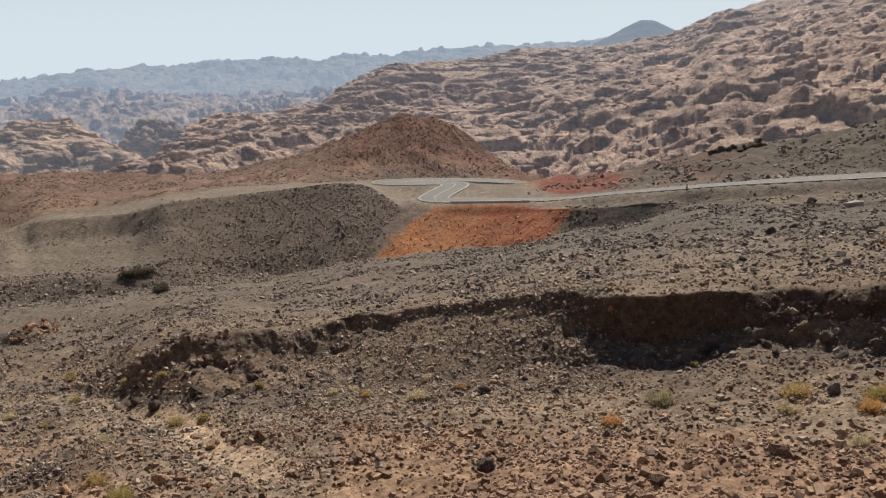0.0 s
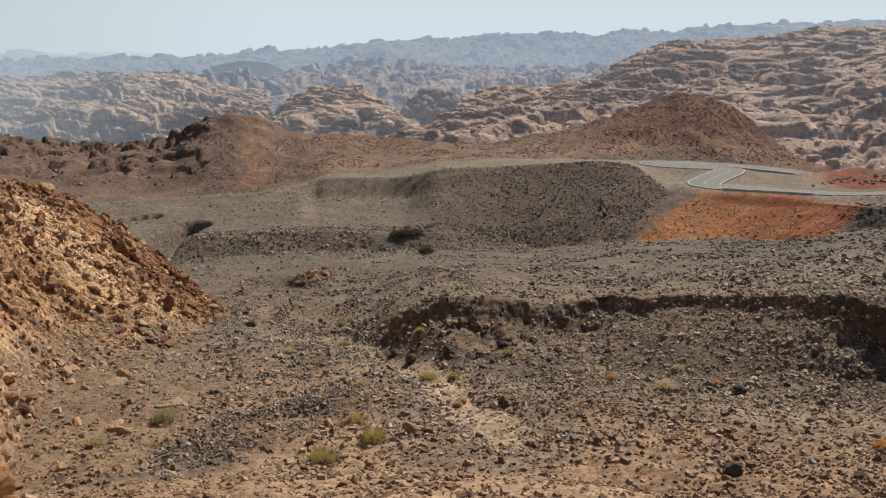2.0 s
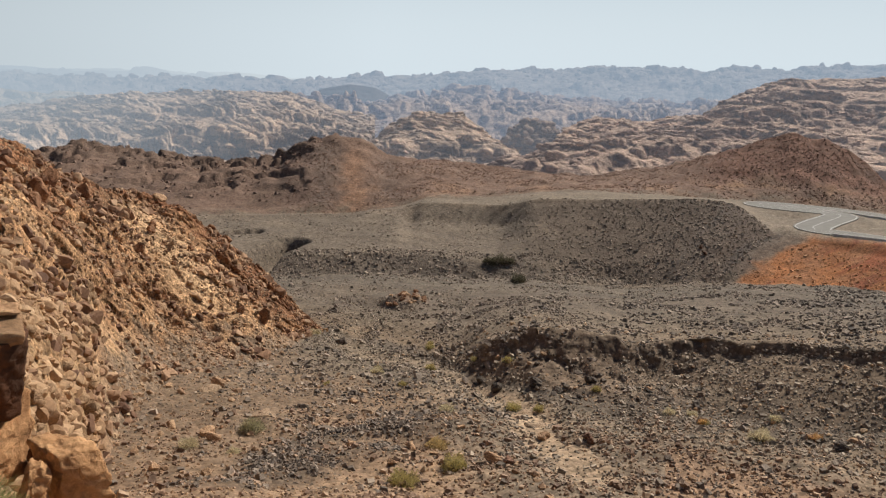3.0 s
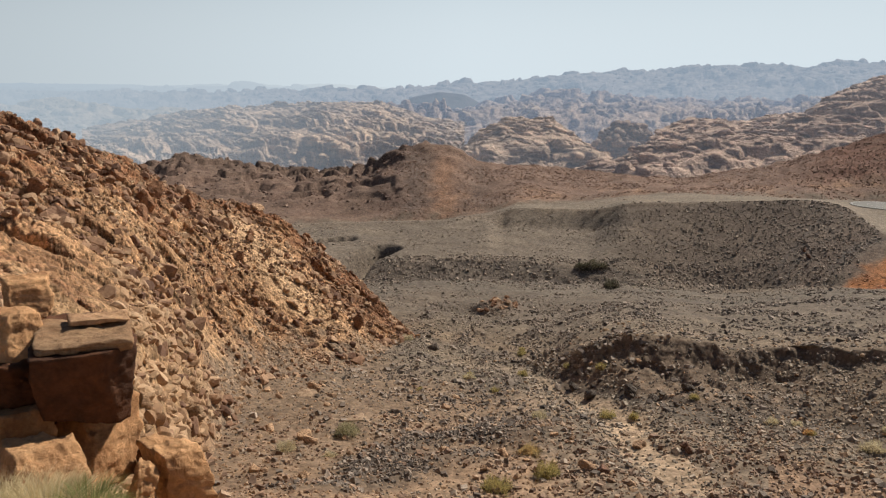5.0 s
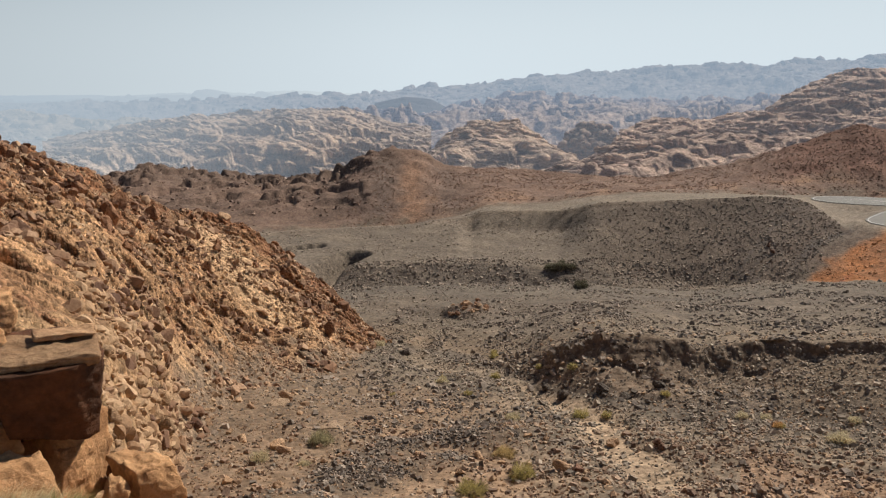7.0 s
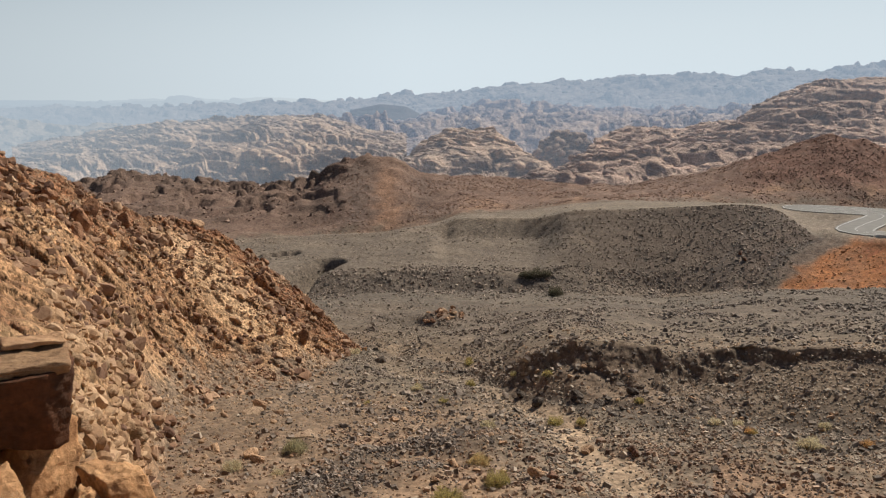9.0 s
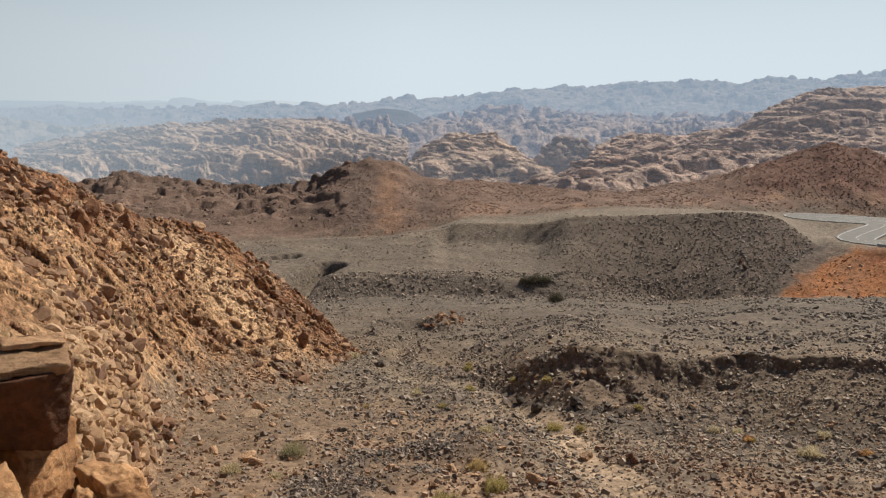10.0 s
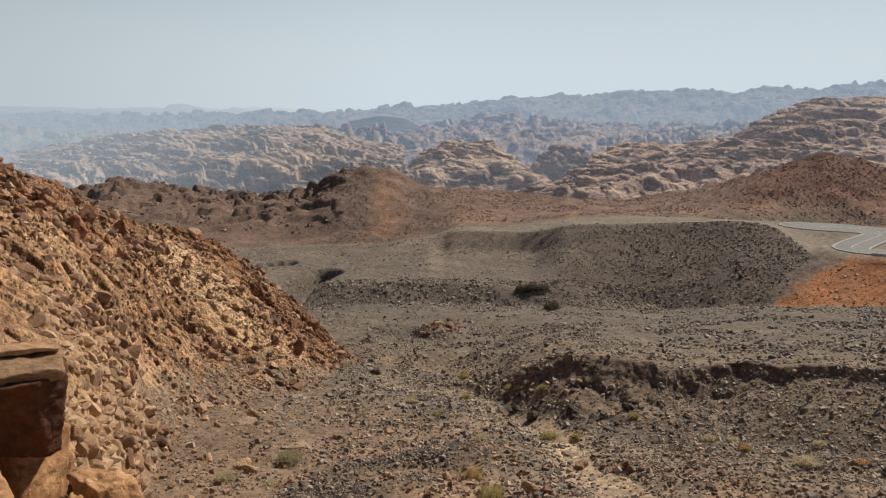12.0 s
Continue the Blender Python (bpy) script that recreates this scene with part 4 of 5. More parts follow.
def plain(name, tone, rough=0.9, scale=3.0, metal=0.0, var=0.25):
    m, n, l, p = material(name)
    pos = n.new("ShaderNodeNewGeometry").outputs["Position"]
    a = node(n, "ShaderNodeTexNoise", Scale=scale, Detail=6.0, Roughness=0.65)
    l.new(pos, a.inputs["Vector"])
    lo, hi = tuple(c * (1 - var) for c in tone), tuple(c * (1 + var) for c in tone)
    l.new(mixed(n, l, graded(n, l, a.outputs["Fac"], 0.3, 0.7), lo, hi), p.inputs["Base Color"])
    p.inputs["Roughness"].default_value, p.inputs["Metallic"].default_value = rough, metal
    return m


asphalt = plain("worn asphalt", (0.17, 0.157, 0.135), scale=0.5, var=0.18)
paint = plain("road paint", (0.50, 0.49, 0.45), scale=2.0, var=0.2)
concrete = plain("grey concrete", (0.52, 0.49, 0.44), scale=1.0)
road = slab("road", road_path, -3.6, 3.6, 0.06, 0.25, asphalt)
tagged(road, "winding two-lane asphalt road with white edge lines", "road", kind="structure")
for off in (-3.2, 3.2):
    slab("edge_line", road_path, off - 0.09, off + 0.09, 0.068, 0.006, paint, road)
slab("centre_line", road_path, -0.06, 0.06, 0.068, 0.006, paint, road)

# ---------------------------------------------------------------- loose stones
def rubble_mat(name, a, b, c):
    """Broken stone, each piece of its own shade."""
    m, n, l, p = material(name)
    geo = n.new("ShaderNodeNewGeometry")
    ob = n.new("ShaderNodeObjectInfo")
    add = n.new("ShaderNodeMath")
    l.new(geo.outputs["Random Per Island"], add.inputs[0])
    l.new(ob.outputs["Random"], add.inputs[1])
    fr = n.new("ShaderNodeMath")
    fr.operation = "FRACT"
    l.new(add.outputs[0], fr.inputs[0])
    cr = n.new("ShaderNodeValToRGB")
    e = cr.color_ramp.elements
    e[0].color, e[1].color = (*a, 1), (*c, 1)
    e.new(0.55).color = (*b, 1)
    l.new(fr.outputs[0], cr.inputs[0])
    fine = node(n, "ShaderNodeTexNoise", Scale=5.0, Detail=7.0, Roughness=0.7)
    l.new(geo.outputs["Position"], fine.inputs["Vector"])
    l.new(mixed(n, l, 1.0, cr.outputs[0], mixed(n, l, graded(n, l, fine.outputs["Fac"], 0.3, 0.7), (0.65, 0.63, 0.62), (1.3, 1.28, 1.25)), "MULTIPLY"), p.inputs["Base Color"])
    p.inputs["Roughness"].default_value, p.inputs["Specular IOR Level"].default_value = 0.85, 0.25
    bp = n.new("ShaderNodeBump")
    bp.inputs["Strength"].default_value, bp.inputs["Distance"].default_value = 0.6, 0.05
    l.new(fine.outputs["Fac"], bp.inputs["Height"])
    l.new(bp.outputs[0], p.inputs["Normal"])
    return m


BOX = np.array([(-1, -1, -1), (1, -1, -1), (1, 1, -1), (-1, 1, -1), (-1, -1, 1), (1, -1, 1), (1, 1, 1), (-1, 1, 1)]) * 0.5
BOX_TRI = np.array([(4, 5, 6), (4, 6, 7), (0, 1, 5), (0, 5, 4), (1, 2, 6), (1, 6, 5), (2, 3, 7), (2, 7, 6), (3, 0, 4), (3, 4, 7)])

LUMP = (ball(1)[0] * 0.56, ball(1)[1])
ROUGH = (ball(2)[0] * 0.62, ball(2)[1])


def spins(n, rng):
    """Random turns, mostly about the upright."""
    a, t, u = rng.random(n) * 6.283, (rng.random(n) - 0.5) * 1.1, (rng.random(n) - 0.5) * 1.1
    ca, sa, ct, st, cu, su = np.cos(a), np.sin(a), np.cos(t), np.sin(t), np.cos(u), np.sin(u)
    o, i = np.zeros(n), np.ones(n)
    za = np.stack([ca, -sa, o, sa, ca, o, o, o, i], 1).reshape(n, 3, 3)
    xt = np.stack([i, o, o, o, ct, -st, o, st, ct], 1).reshape(n, 3, 3)
    yu = np.stack([cu, o, su, o, i, o, -su, o, cu], 1).reshape(n, 3, 3)
    return za @ xt @ yu


def near_path(path, reach):
    """Stones along a path, thinning out sideways."""
    return lambda bb, dd, rng, wide=1.0: away(dd * np.sin(np.radians(bb)), dd * np.cos(np.radians(bb)), path) < wide * reach * (0.3 + 0.7 * rng.random(len(bb)))


def scatter(name, label, land, count, b_span, d_span, sizes, mat, seed, keep=None, power=2.2, sink=0.16, category="stones", tall=1.3, lumpy=False, hewn=False):
    """Loose angular stones on a stretch of ground, as one body of stuff."""
    rng = np.random.default_rng(seed)
    bb = b_span[0] + (b_span[1] - b_span[0]) * rng.random(count)
    u = rng.random(count)
    dd = np.sqrt(d_span[0] ** 2 + (d_span[1] ** 2 - d_span[0] ** 2) * u)
    if keep is not None:
        m = keep(bb, dd, rng)
        bb, dd = bb[m], dd[m]
    if land is not spur_land:
        at = np.stack([dd * np.sin(np.radians(bb)), dd * np.cos(np.radians(bb))], 1)
        gap = np.full(len(bb), 1e9)
        for q in road_path:
            gap = np.minimum(gap, np.hypot(at[:, 0] - q[0], at[:, 1] - q[1]))
        on_shelf = (dd > line(SHELF, bb)[0] + 3) & (dd < line(BEHIND, bb)[0] - 2) & (bb < 8)
        f = (dd - line(SCARP_TOP, bb)[0]) / (line(SHELF, bb)[0] - line(SCARP_TOP, bb)[0])
        in_fill = (f > -0.04) & (f < 1.3) & (bb > -1.2 - 3.8 * (1 - f)) & (bb < 8.8) & (name != "fill_stones")
        m = (gap > 5.5) & ~in_fill & ~(on_shelf & (rng.random(len(bb)) > 0.08)) & ~((gap < 9) & (rng.random(len(bb)) > 0.2))
        bb, dd = bb[m], dd[m]
        if name in ("wadi_stones", "wadi_rubble", "wadi_cobbles", "slope_stones", "terrace_stones", "gravel", "tan_cobbles"):
            m = near_path(trace(STREAM), 1.0)(bb, dd, rng, 2.6)
            m = m | ((bb < -31) & (name in ("wadi_stones", "wadi_rubble", "wadi_cobbles")) & (rng.random(len(bb)) < 0.1))
            bb, dd = bb[~m], dd[~m]
    n = len(bb)
    s = sizes[0] * (1 - rng.random(n) * (1 - (sizes[0] / sizes[1]) ** power)) ** (-1 / power)
    zz = land.height(bb, dd)
    at = np.stack([dd * np.sin(np.radians(bb)), dd * np.cos(np.radians(bb)), zz], 1)
    corners, tri = ROUGH if hewn else LUMP if lumpy else (BOX, BOX_TRI)
    shape = corners[None] * (1 + 0.55 * (rng.random((n, len(corners), 3)) - 0.5)) * (np.array([1.15, 0.95, 0.55 * tall]) * (0.75 + 0.5 * rng.random((n, 3))))[:, None]
    if hewn:
        shape = np.repeat(corners[None], n, 0) * (1 + 0.16 * (rng.random((n, len(corners), 1)) - 0.5))
        for _ in range(7):
            way_ = rng.normal(size=(n, 1, 3))
            way_ /= np.linalg.norm(way_, axis=2, keepdims=True)
            over = np.maximum((shape * way_).sum(2, keepdims=True) - 0.24 - 0.2 * rng.random((n, 1, 1)), 0)
            shape = shape - over * way_ * 0.96
        shape = shape * (np.array([1.25, 1.0, 0.62 * tall]) * (0.75 + 0.5 * rng.random((n, 3))))[:, None]
    elif not lumpy:
        shape[:, 4:, :2] *= (0.6 + 0.35 * rng.random((n, 1, 1)))
    v = np.einsum("nij,nkj->nki", spins(n, rng), shape) * s[:, None, None]
    v += at[:, None, :] + np.stack([0 * s, 0 * s, s * (0.24 - sink)], 1)[:, None, :]
    f = (tri[None] + len(corners) * np.arange(n)[:, None, None]).reshape(-1, 3)
    ob = link_mesh(name, v.reshape(-1, 3), f, mat, smooth=False)
    return tagged(ob, label, category, kind="stuff")


basalt = rubble_mat("grey-brown rubble", (0.12, 0.096, 0.075), (0.27, 0.215, 0.166), (0.46, 0.37, 0.28))
black_stone = rubble_mat("dark basalt rubble", (0.09, 0.072, 0.058), (0.20, 0.16, 0.126), (0.38, 0.305, 0.235))
brown_stone = rubble_mat("brown rubble", (0.13, 0.083, 0.057), (0.285, 0.184, 0.122), (0.47, 0.335, 0.225))
pale_stone = rubble_mat("pale cobbles", (0.14, 0.113, 0.085), (0.30, 0.242, 0.18), (0.50, 0.41, 0.305))
tan_stone = rubble_mat("tan sandstone rubble", (0.22, 0.13, 0.075), (0.39, 0.25, 0.145), (0.52, 0.37, 0.23))
buff_stone = rubble_mat("buff sandstone", (0.29, 0.172, 0.094), (0.42, 0.265, 0.146), (0.52, 0.35, 0.207))
rust_stone = rubble_mat("rust-brown sandstone rubble", (0.13, 0.068, 0.042), (0.27, 0.152, 0.088), (0.46, 0.30, 0.18))
red_stone = rubble_mat("red-brown rubble", (0.16, 0.10, 0.073), (0.28, 0.175, 0.125), (0.42, 0.275, 0.195))
ridge_stone = rubble_mat("dark red-brown blocks", (0.14, 0.093, 0.07), (0.245, 0.16, 0.118), (0.37, 0.25, 0.18))
orange_stone = rubble_mat("orange rubble", (0.32, 0.145, 0.066), (0.52, 0.26, 0.12), (0.70, 0.44, 0.25))


def off_chute(bb, dd, rng):
    lo, hi = line(SPUR_RIB, bb)[0], line(SPUR_CREST, bb)[0]
    return (np.abs(bb + 43.0 + 3.6 * (dd - lo) / (hi - lo)) > 2.0 * rng.random(len(bb))) | (dd > hi - 4)


def patchy(cut, scale, seed):
    """Stones in drifts."""
    def keep(bb, dd, rng):
        return fbm(dd * np.sin(np.radians(bb)) / scale, dd * np.cos(np.radians(bb)) / scale, 3, seed) + 0.5 * (rng.random(len(bb)) - 0.5) > cut
    return keep


def down_slope(bare, left, beyond, scale, seed):
    """Dense on the stony belt, thin on the sandy tongue and elsewhere."""
    def keep(bb, dd, rng):
        wave = 2.2 * fbm(dd * np.sin(np.radians(bb)) / 4, dd * np.cos(np.radians(bb)) / 4, 4, 53)
        out, off = dd - line(TONGUE, bb)[0] + wave, dd - line(BELT, bb)[0] + wave
        share = np.where(out < 0, bare, np.where(off < 0, 1.0, beyond))
        share = share + (left - share) * (1 - ramp(bb, -32, -27))
        drift = fbm(dd * np.sin(np.radians(bb)) / scale, dd * np.cos(np.radians(bb)) / scale, 3, seed)
        return rng.random(len(bb)) < share * (0.25 + 0.9 * ramp(drift, -0.5, 0.5))
    return keep


def off_lip(bb, dd, rng):
    """Bare soil along the brow of the bank."""
    gap = dd - line(BANK_TOP, bb)[0]
    return (gap > 4 + 9 * rng.random(len(bb))) | (bb < -14) | (rng.random(len(bb)) < 0.1)


def on_heap(bb, dd, rng):
    f = (dd - line(SCARP_TOP, bb)[0]) / (line(SHELF, bb)[0] - line(SCARP_TOP, bb)[0])
    return (f > -0.05) & (f < 1.08) & (rng.random(len(bb)) < 0.12 + 0.88 * ramp(bb + 4 * fbm(bb / 3, dd / 9, 2, 88), -21, -6)) & (bb < -2.4 - 3.0 * (1 - f))


def on_fill(bb, dd, rng):
    f = (dd - line(SCARP_TOP, bb)[0]) / (line(SHELF, bb)[0] - line(SCARP_TOP, bb)[0])
    return (f > 0.0) & (f < 1.0) & (bb > -0.8 - 3.8 * (1 - f))


scatter("wadi_stones", "grey-brown angular stones on the wadi floor", land, 27000, (-50, 32), (42, 92), (0.1, 0.5), basalt, 1, down_slope(0.2, 0.5, 0.6, 6, 81), power=2.8, tall=1.5, sink=0.1)
scatter("slope_stones", "reddish brown stones on the near slope", land, 25000, (-50, 32), (19, 60), (0.11, 0.46), brown_stone, 2, down_slope(0.5, 0.35, 0.3, 5, 83), power=2.6, tall=1.5, sink=0.1)
scatter("bank_rubble", "dark blocks fallen along the wadi bank", land, 4500, (-24, 32), (58, 80), (0.14, 0.7), black_stone, 10, lambda bb, dd, rng: patchy(0.0, 6, 84)(bb, dd, rng) & (((bb < -5) & (rng.random(len(bb)) < 0.75 - 0.6 * (bb < -17))) | (bb > 19) | (rng.random(len(bb)) < 0.15)), power=2.2, hewn=True)
scatter("terrace_stones", "dark stones strewn over the gravel terrace", land, 25000, (-40, 32), (64, 160), (0.14, 0.6), basalt, 3, lambda bb, dd, rng: patchy(-0.05, 9, 85)(bb, dd, rng) & off_lip(bb, dd, rng), power=2.8)
scatter("gravel", "small brown gravel on the near slope and wadi floor", land, 13000, (-50, 32), (18, 70), (0.06, 0.18), tan_stone, 22, None, power=2.6)
scatter("tan_cobbles", "tan sandstone cobbles among the gravel", land, 3000, (-50, 32), (34, 84), (0.16, 0.6), tan_stone, 24, patchy(-0.1, 8, 103), power=2.3, lumpy=True)
scatter("talus_stones", "small grey-brown stones on the talus below the bank", land, 5500, (-12, 12), (54, 73), (0.1, 0.42), pale_stone, 21, None, power=2.8)
scatter("terrace_blocks", "black basalt blocks on the gravel terrace", land, 12000, (-12, 32), (76, 140), (0.2, 0.62), black_stone, 11, lambda bb, dd, rng: patchy(0.15, 9, 86)(bb, dd, rng) & off_lip(bb, dd, rng), power=2.6)
scatter("heap_stones", "dark rubble on the dumped embankment", land, 6500, (-21, -3.0), (150, 186), (0.18, 0.52), basalt, 4, on_heap, power=2.7)
scatter("fill_stones", "orange rubble on the road embankment", land, 2600, (-4.5, 9.0), (115, 168), (0.14, 0.55), orange_stone, 5, on_fill, power=2.6)
scatter("hill_stones", "red-brown stones on the rounded hills", land, 13000, (-36, 6), (206, 264), (0.2, 0.46), red_stone, 6, lambda bb, dd, rng: patchy(-0.2, 14, 89)(bb, dd, rng) & ((np.abs(bb + 31.3) > 1.3) | (rng.random(len(bb)) < 0.2)), power=2.6)
scatter("hill_blocks", "dark red-brown blocks on the conical hill", land, 2000, (-9, 5), (212, 262), (0.25, 0.6), red_stone, 23, patchy(-0.1, 10, 94), power=2.8)
scatter("plain_stones", "small dark stones on the gravel plain", land, 5000, (-44, -16), (150, 200), (0.15, 0.42), basalt, 12, patchy(0.0, 10, 92), power=2.8)
scatter("ridge_blocks", "dark blocks on the rugged ridge", land, 3600, (-53, -34), (218, 306), (0.35, 1.25), ridge_stone, 13, lambda bb, dd, rng: patchy(-0.15, 12, 104)(bb, dd, rng) & (dd > line(CREST, bb)[0] - 70 * rng.random(len(bb)) ** 1.7), power=2.3, sink=0.2)
scatter("wadi_cobbles", "pale cobbles along the dry stream bed", land, 9000, (-36, 30), (46, 104), (0.1, 0.5), pale_stone, 14, lambda bb, dd, rng: np.abs(dd - line(WADI, bb)[0] + 2 * fbm(bb / 3, dd / 30, 2, 97)) < 2.5 + 3 * rng.random(len(bb)) ** 2, power=2.4)
scatter("bar_rubble", "dark angular rubble heaped in a bar", land, 20000, (-50, -23), (38, 60), (0.1, 0.36), black_stone, 15, lambda bb, dd, rng: patchy(-0.05, 5, 100)(bb, dd, rng) & near_path(np.concatenate([trace(q) for q in BARS]), 2.4)(bb, dd, rng), power=2.5, tall=1.5, sink=0.1)
scatter("stream_cobbles", "pale cobbles along the dry stream bed", land, 22000, (-34, -11), (44, 122), (0.1, 0.5), pale_stone, 16, lambda bb, dd, rng: near_path(trace(STREAM), 4.5)(bb, dd, rng) & (~near_path(trace(STREAM), 1.7)(bb, dd, rng) | (rng.random(len(bb)) < 0.3)), power=2.5)
scatter("wadi_rubble", "dark grey rubble on the wadi floor", land, 8000, (-36, -16), (56, 116), (0.12, 0.55), black_stone, 17, patchy(0.05, 6, 98), power=2.5, tall=1.5, sink=0.1)
scatter("scarp_stones", "dark stones along the low scarp", land, 3000, (-42, -12), (147, 160), (0.2, 0.65), basalt, 18, patchy(-0.3, 8, 99), power=2.4)
scatter("knoll_stones", "dark stones on the knoll above the road", land, 2600, (6, 32), (140, 185), (0.3, 0.9), basalt, 7, patchy(0.1, 10, 91), power=2.6)
scatter("spur_rubble", "broken tan sandstone rubble on the slope", spur_land, 15000, (-62, -33.5), (26, 106), (0.14, 0.6), tan_stone, 8, lambda bb, dd, rng: patchy(-0.35, 6, 93)(bb, dd, rng) & ((bb > -48.5) | (dd > 50)), power=2.6, tall=1.2, sink=0.12)
scatter("spur_blocks", "rust-brown broken blocks in ribs on the slope", spur_land, 7500, (-64, -34), (30, 106), (0.35, 1.3), rust_stone, 19, lambda bb, dd, rng: patchy(0.12, 8, 68)(bb, dd, rng) & off_chute(bb, dd, rng), power=2.3, sink=0.12, tall=1.5, hewn=True)
scatter("outcrop_stones", "knobbly buff stones on the outcrop", spur_land, 800, (-53.8, -48.6), (19, 54), (0.28, 1.0), buff_stone, 20, None, power=2.2, tall=1.3, sink=0.34, hewn=True)
scatter("spur_dark_rubble", "dark varnished blocks on the slope", spur_land, 7000, (-66, -33.5), (44, 106), (0.18, 0.7), rust_stone, 9, lambda bb, dd, rng: patchy(0.25, 8, 95)(bb, dd, rng) & off_chute(bb, dd, rng), power=2.2)


# ---------------------------------------------------------------- single rocks
def cut_rock(seed, flat=0.75, cuts=9, rough=0.05, level=3, dims=(1, 1, 1), shear=(0, 0)):
    """A boulder broken along planes: a ball cut by a few faces, its skin roughened; unit width, resting at z = 0."""
    rng = np.random.default_rng(seed)
    v, f = ball(level)
    v = v * 1.25
    for _ in range(cuts):
        n = rng.normal(size=3)
        n /= np.linalg.norm(n)
        d = 0.46 + 0.3 * rng.random()
        over = np.maximum(v @ n - d, 0)
        v = v - over[:, None] * n[None] * 0.97
    a = fbm(v[:, 0] * 2 + seed, v[:, 1] * 2 + v[:, 2] * 1.7, 4, seed)
    a = a + 0.7 * np.abs(fbm(v[:, 0] * 5 + v[:, 2] * 3 + seed, v[:, 1] * 5 - v[:, 2] * 4, 3, seed + 4)) - 0.3
    v = v * (1 + rough * a)[:, None] * np.array([1, 0.85, flat])
    v[:, 2] -= v[:, 2].min() * 0.72
    v = v / (v[:, 0].max() - v[:, 0].min())
    v = v * np.array(dims)
    v[:, 0] += shear[0] * v[:, 2]
    v[:, 1] += shear[1] * v[:, 2]
    return v, f


def solid_rock(name, light, dark, tint_dark=(0.1, 0.07, 0.05), scale=3.0, cracks=0.3):
    m, n, l, p = material(name)
    tc = n.new("ShaderNodeNewGeometry")
    ob = n.new("ShaderNodeObjectInfo")
    big = node(n, "ShaderNodeTexNoise", Scale=0.45 * scale, Detail=6.0, Roughness=0.62)
    fine = node(n, "ShaderNodeTexNoise", Scale=3.0 * scale, Detail=9.0, Roughness=0.72)
    crack = node(n, "ShaderNodeTexVoronoi", Scale=0.8 * scale)
    crack.feature = "DISTANCE_TO_EDGE"
    wv = n.new("ShaderNodeMapping")
    wv.inputs["Scale"].default_value = (1, 1, 2.6)
    l.new(tc.outputs["Position"], wv.inputs["Vector"])
    for q in (big, fine):
        l.new(tc.outputs["Position"], q.inputs["Vector"])
    l.new(wv.outputs[0], crack.inputs["Vector"])
    c = mixed(n, l, graded(n, l, big.outputs["Fac"], 0.32, 0.66), dark, light)
    c = mixed(n, l, 1.0, c, mixed(n, l, ob.outputs["Random"], (0.75, 0.74, 0.72), (1.2, 1.18, 1.15)), "MULTIPLY")
    c = mixed(n, l, 1.0, c, mixed(n, l, graded(n, l, fine.outputs["Fac"], 0.3, 0.7), (0.62, 0.6, 0.58), (1.3, 1.28, 1.26)), "MULTIPLY")
    c = mixed(n, l, graded(n, l, crack.outputs["Distance"], 0.0, 0.035, cracks, 0.0), c, tint_dark)
    l.new(c, p.inputs["Base Color"])
    p.inputs["Roughness"].default_value, p.inputs["Specular IOR Level"].default_value = 0.85, 0.2
    add = n.new("ShaderNodeMath")
    l.new(fine.outputs["Fac"], add.inputs[0])
    l.new(graded(n, l, crack.outputs["Distance"], 0.0, 0.06, 1 - cracks), add.inputs[1])
    bp = n.new("ShaderNodeBump")
    bp.inputs["Strength"].default_value, bp.inputs["Distance"].default_value = 0.8, 0.09
    l.new(add.outputs[0], bp.inputs["Height"])
    l.new(bp.outputs[0], p.inputs["Normal"])
    return m


ROCKS = {
    "tan": (solid_rock("tan sandstone", (0.56, 0.375, 0.23), (0.37, 0.225, 0.13)), "tan sandstone rock lying on stony ground", 0.72),
    "red": (solid_rock("red-brown stone", (0.24, 0.13, 0.085), (0.13, 0.075, 0.05)), "red-brown weathered rock on stony ground", 0.85),
    "rust": (solid_rock("rust-brown sandstone", (0.40, 0.215, 0.115), (0.17, 0.085, 0.05)), "rust-brown sandstone block on rubble", 0.8),
    "dark": (solid_rock("dark basalt", (0.15, 0.12, 0.095), (0.07, 0.056, 0.045)), "dark basalt rock on grey gravel", 0.58),
    "brown": (solid_rock("brown stone", (0.25, 0.175, 0.125), (0.13, 0.09, 0.066)), "brown angular rock on stony ground", 0.7),
    "buff": (solid_rock("buff sandstone", (0.47, 0.315, 0.185), (0.27, 0.165, 0.095)), "knobbly buff sandstone rock on the slope", 0.75),
    "slab": (solid_rock("pale sandstone slab", (0.46, 0.33, 0.22), (0.34, 0.24, 0.155)), "flat tan sandstone slab sunk in gravel", 0.22),
    "grey": (solid_rock("grey stone", (0.30, 0.27, 0.23), (0.16, 0.14, 0.12)), "grey angular rock on the wadi floor", 0.6),
    "white": (solid_rock("white limestone", (0.66, 0.62, 0.54), (0.45, 0.41, 0.35)), "whitish rock beside the road", 0.45),
}
rock_shapes = {}
for kind, (mat, label, flat) in ROCKS.items():
    for q in range(4):
        v, f = cut_rock(500 + 17 * q + len(kind) * 7, flat, cuts=6 if kind == "buff" else 11 + q, level=3, rough=0.2 if kind == "buff" else 0.11)
        me_ob = link_mesh("rock", v, f, mat, smooth=kind == "buff")
        rock_shapes[kind, q] = me_ob.data
        bpy.data.objects.remove(me_ob)


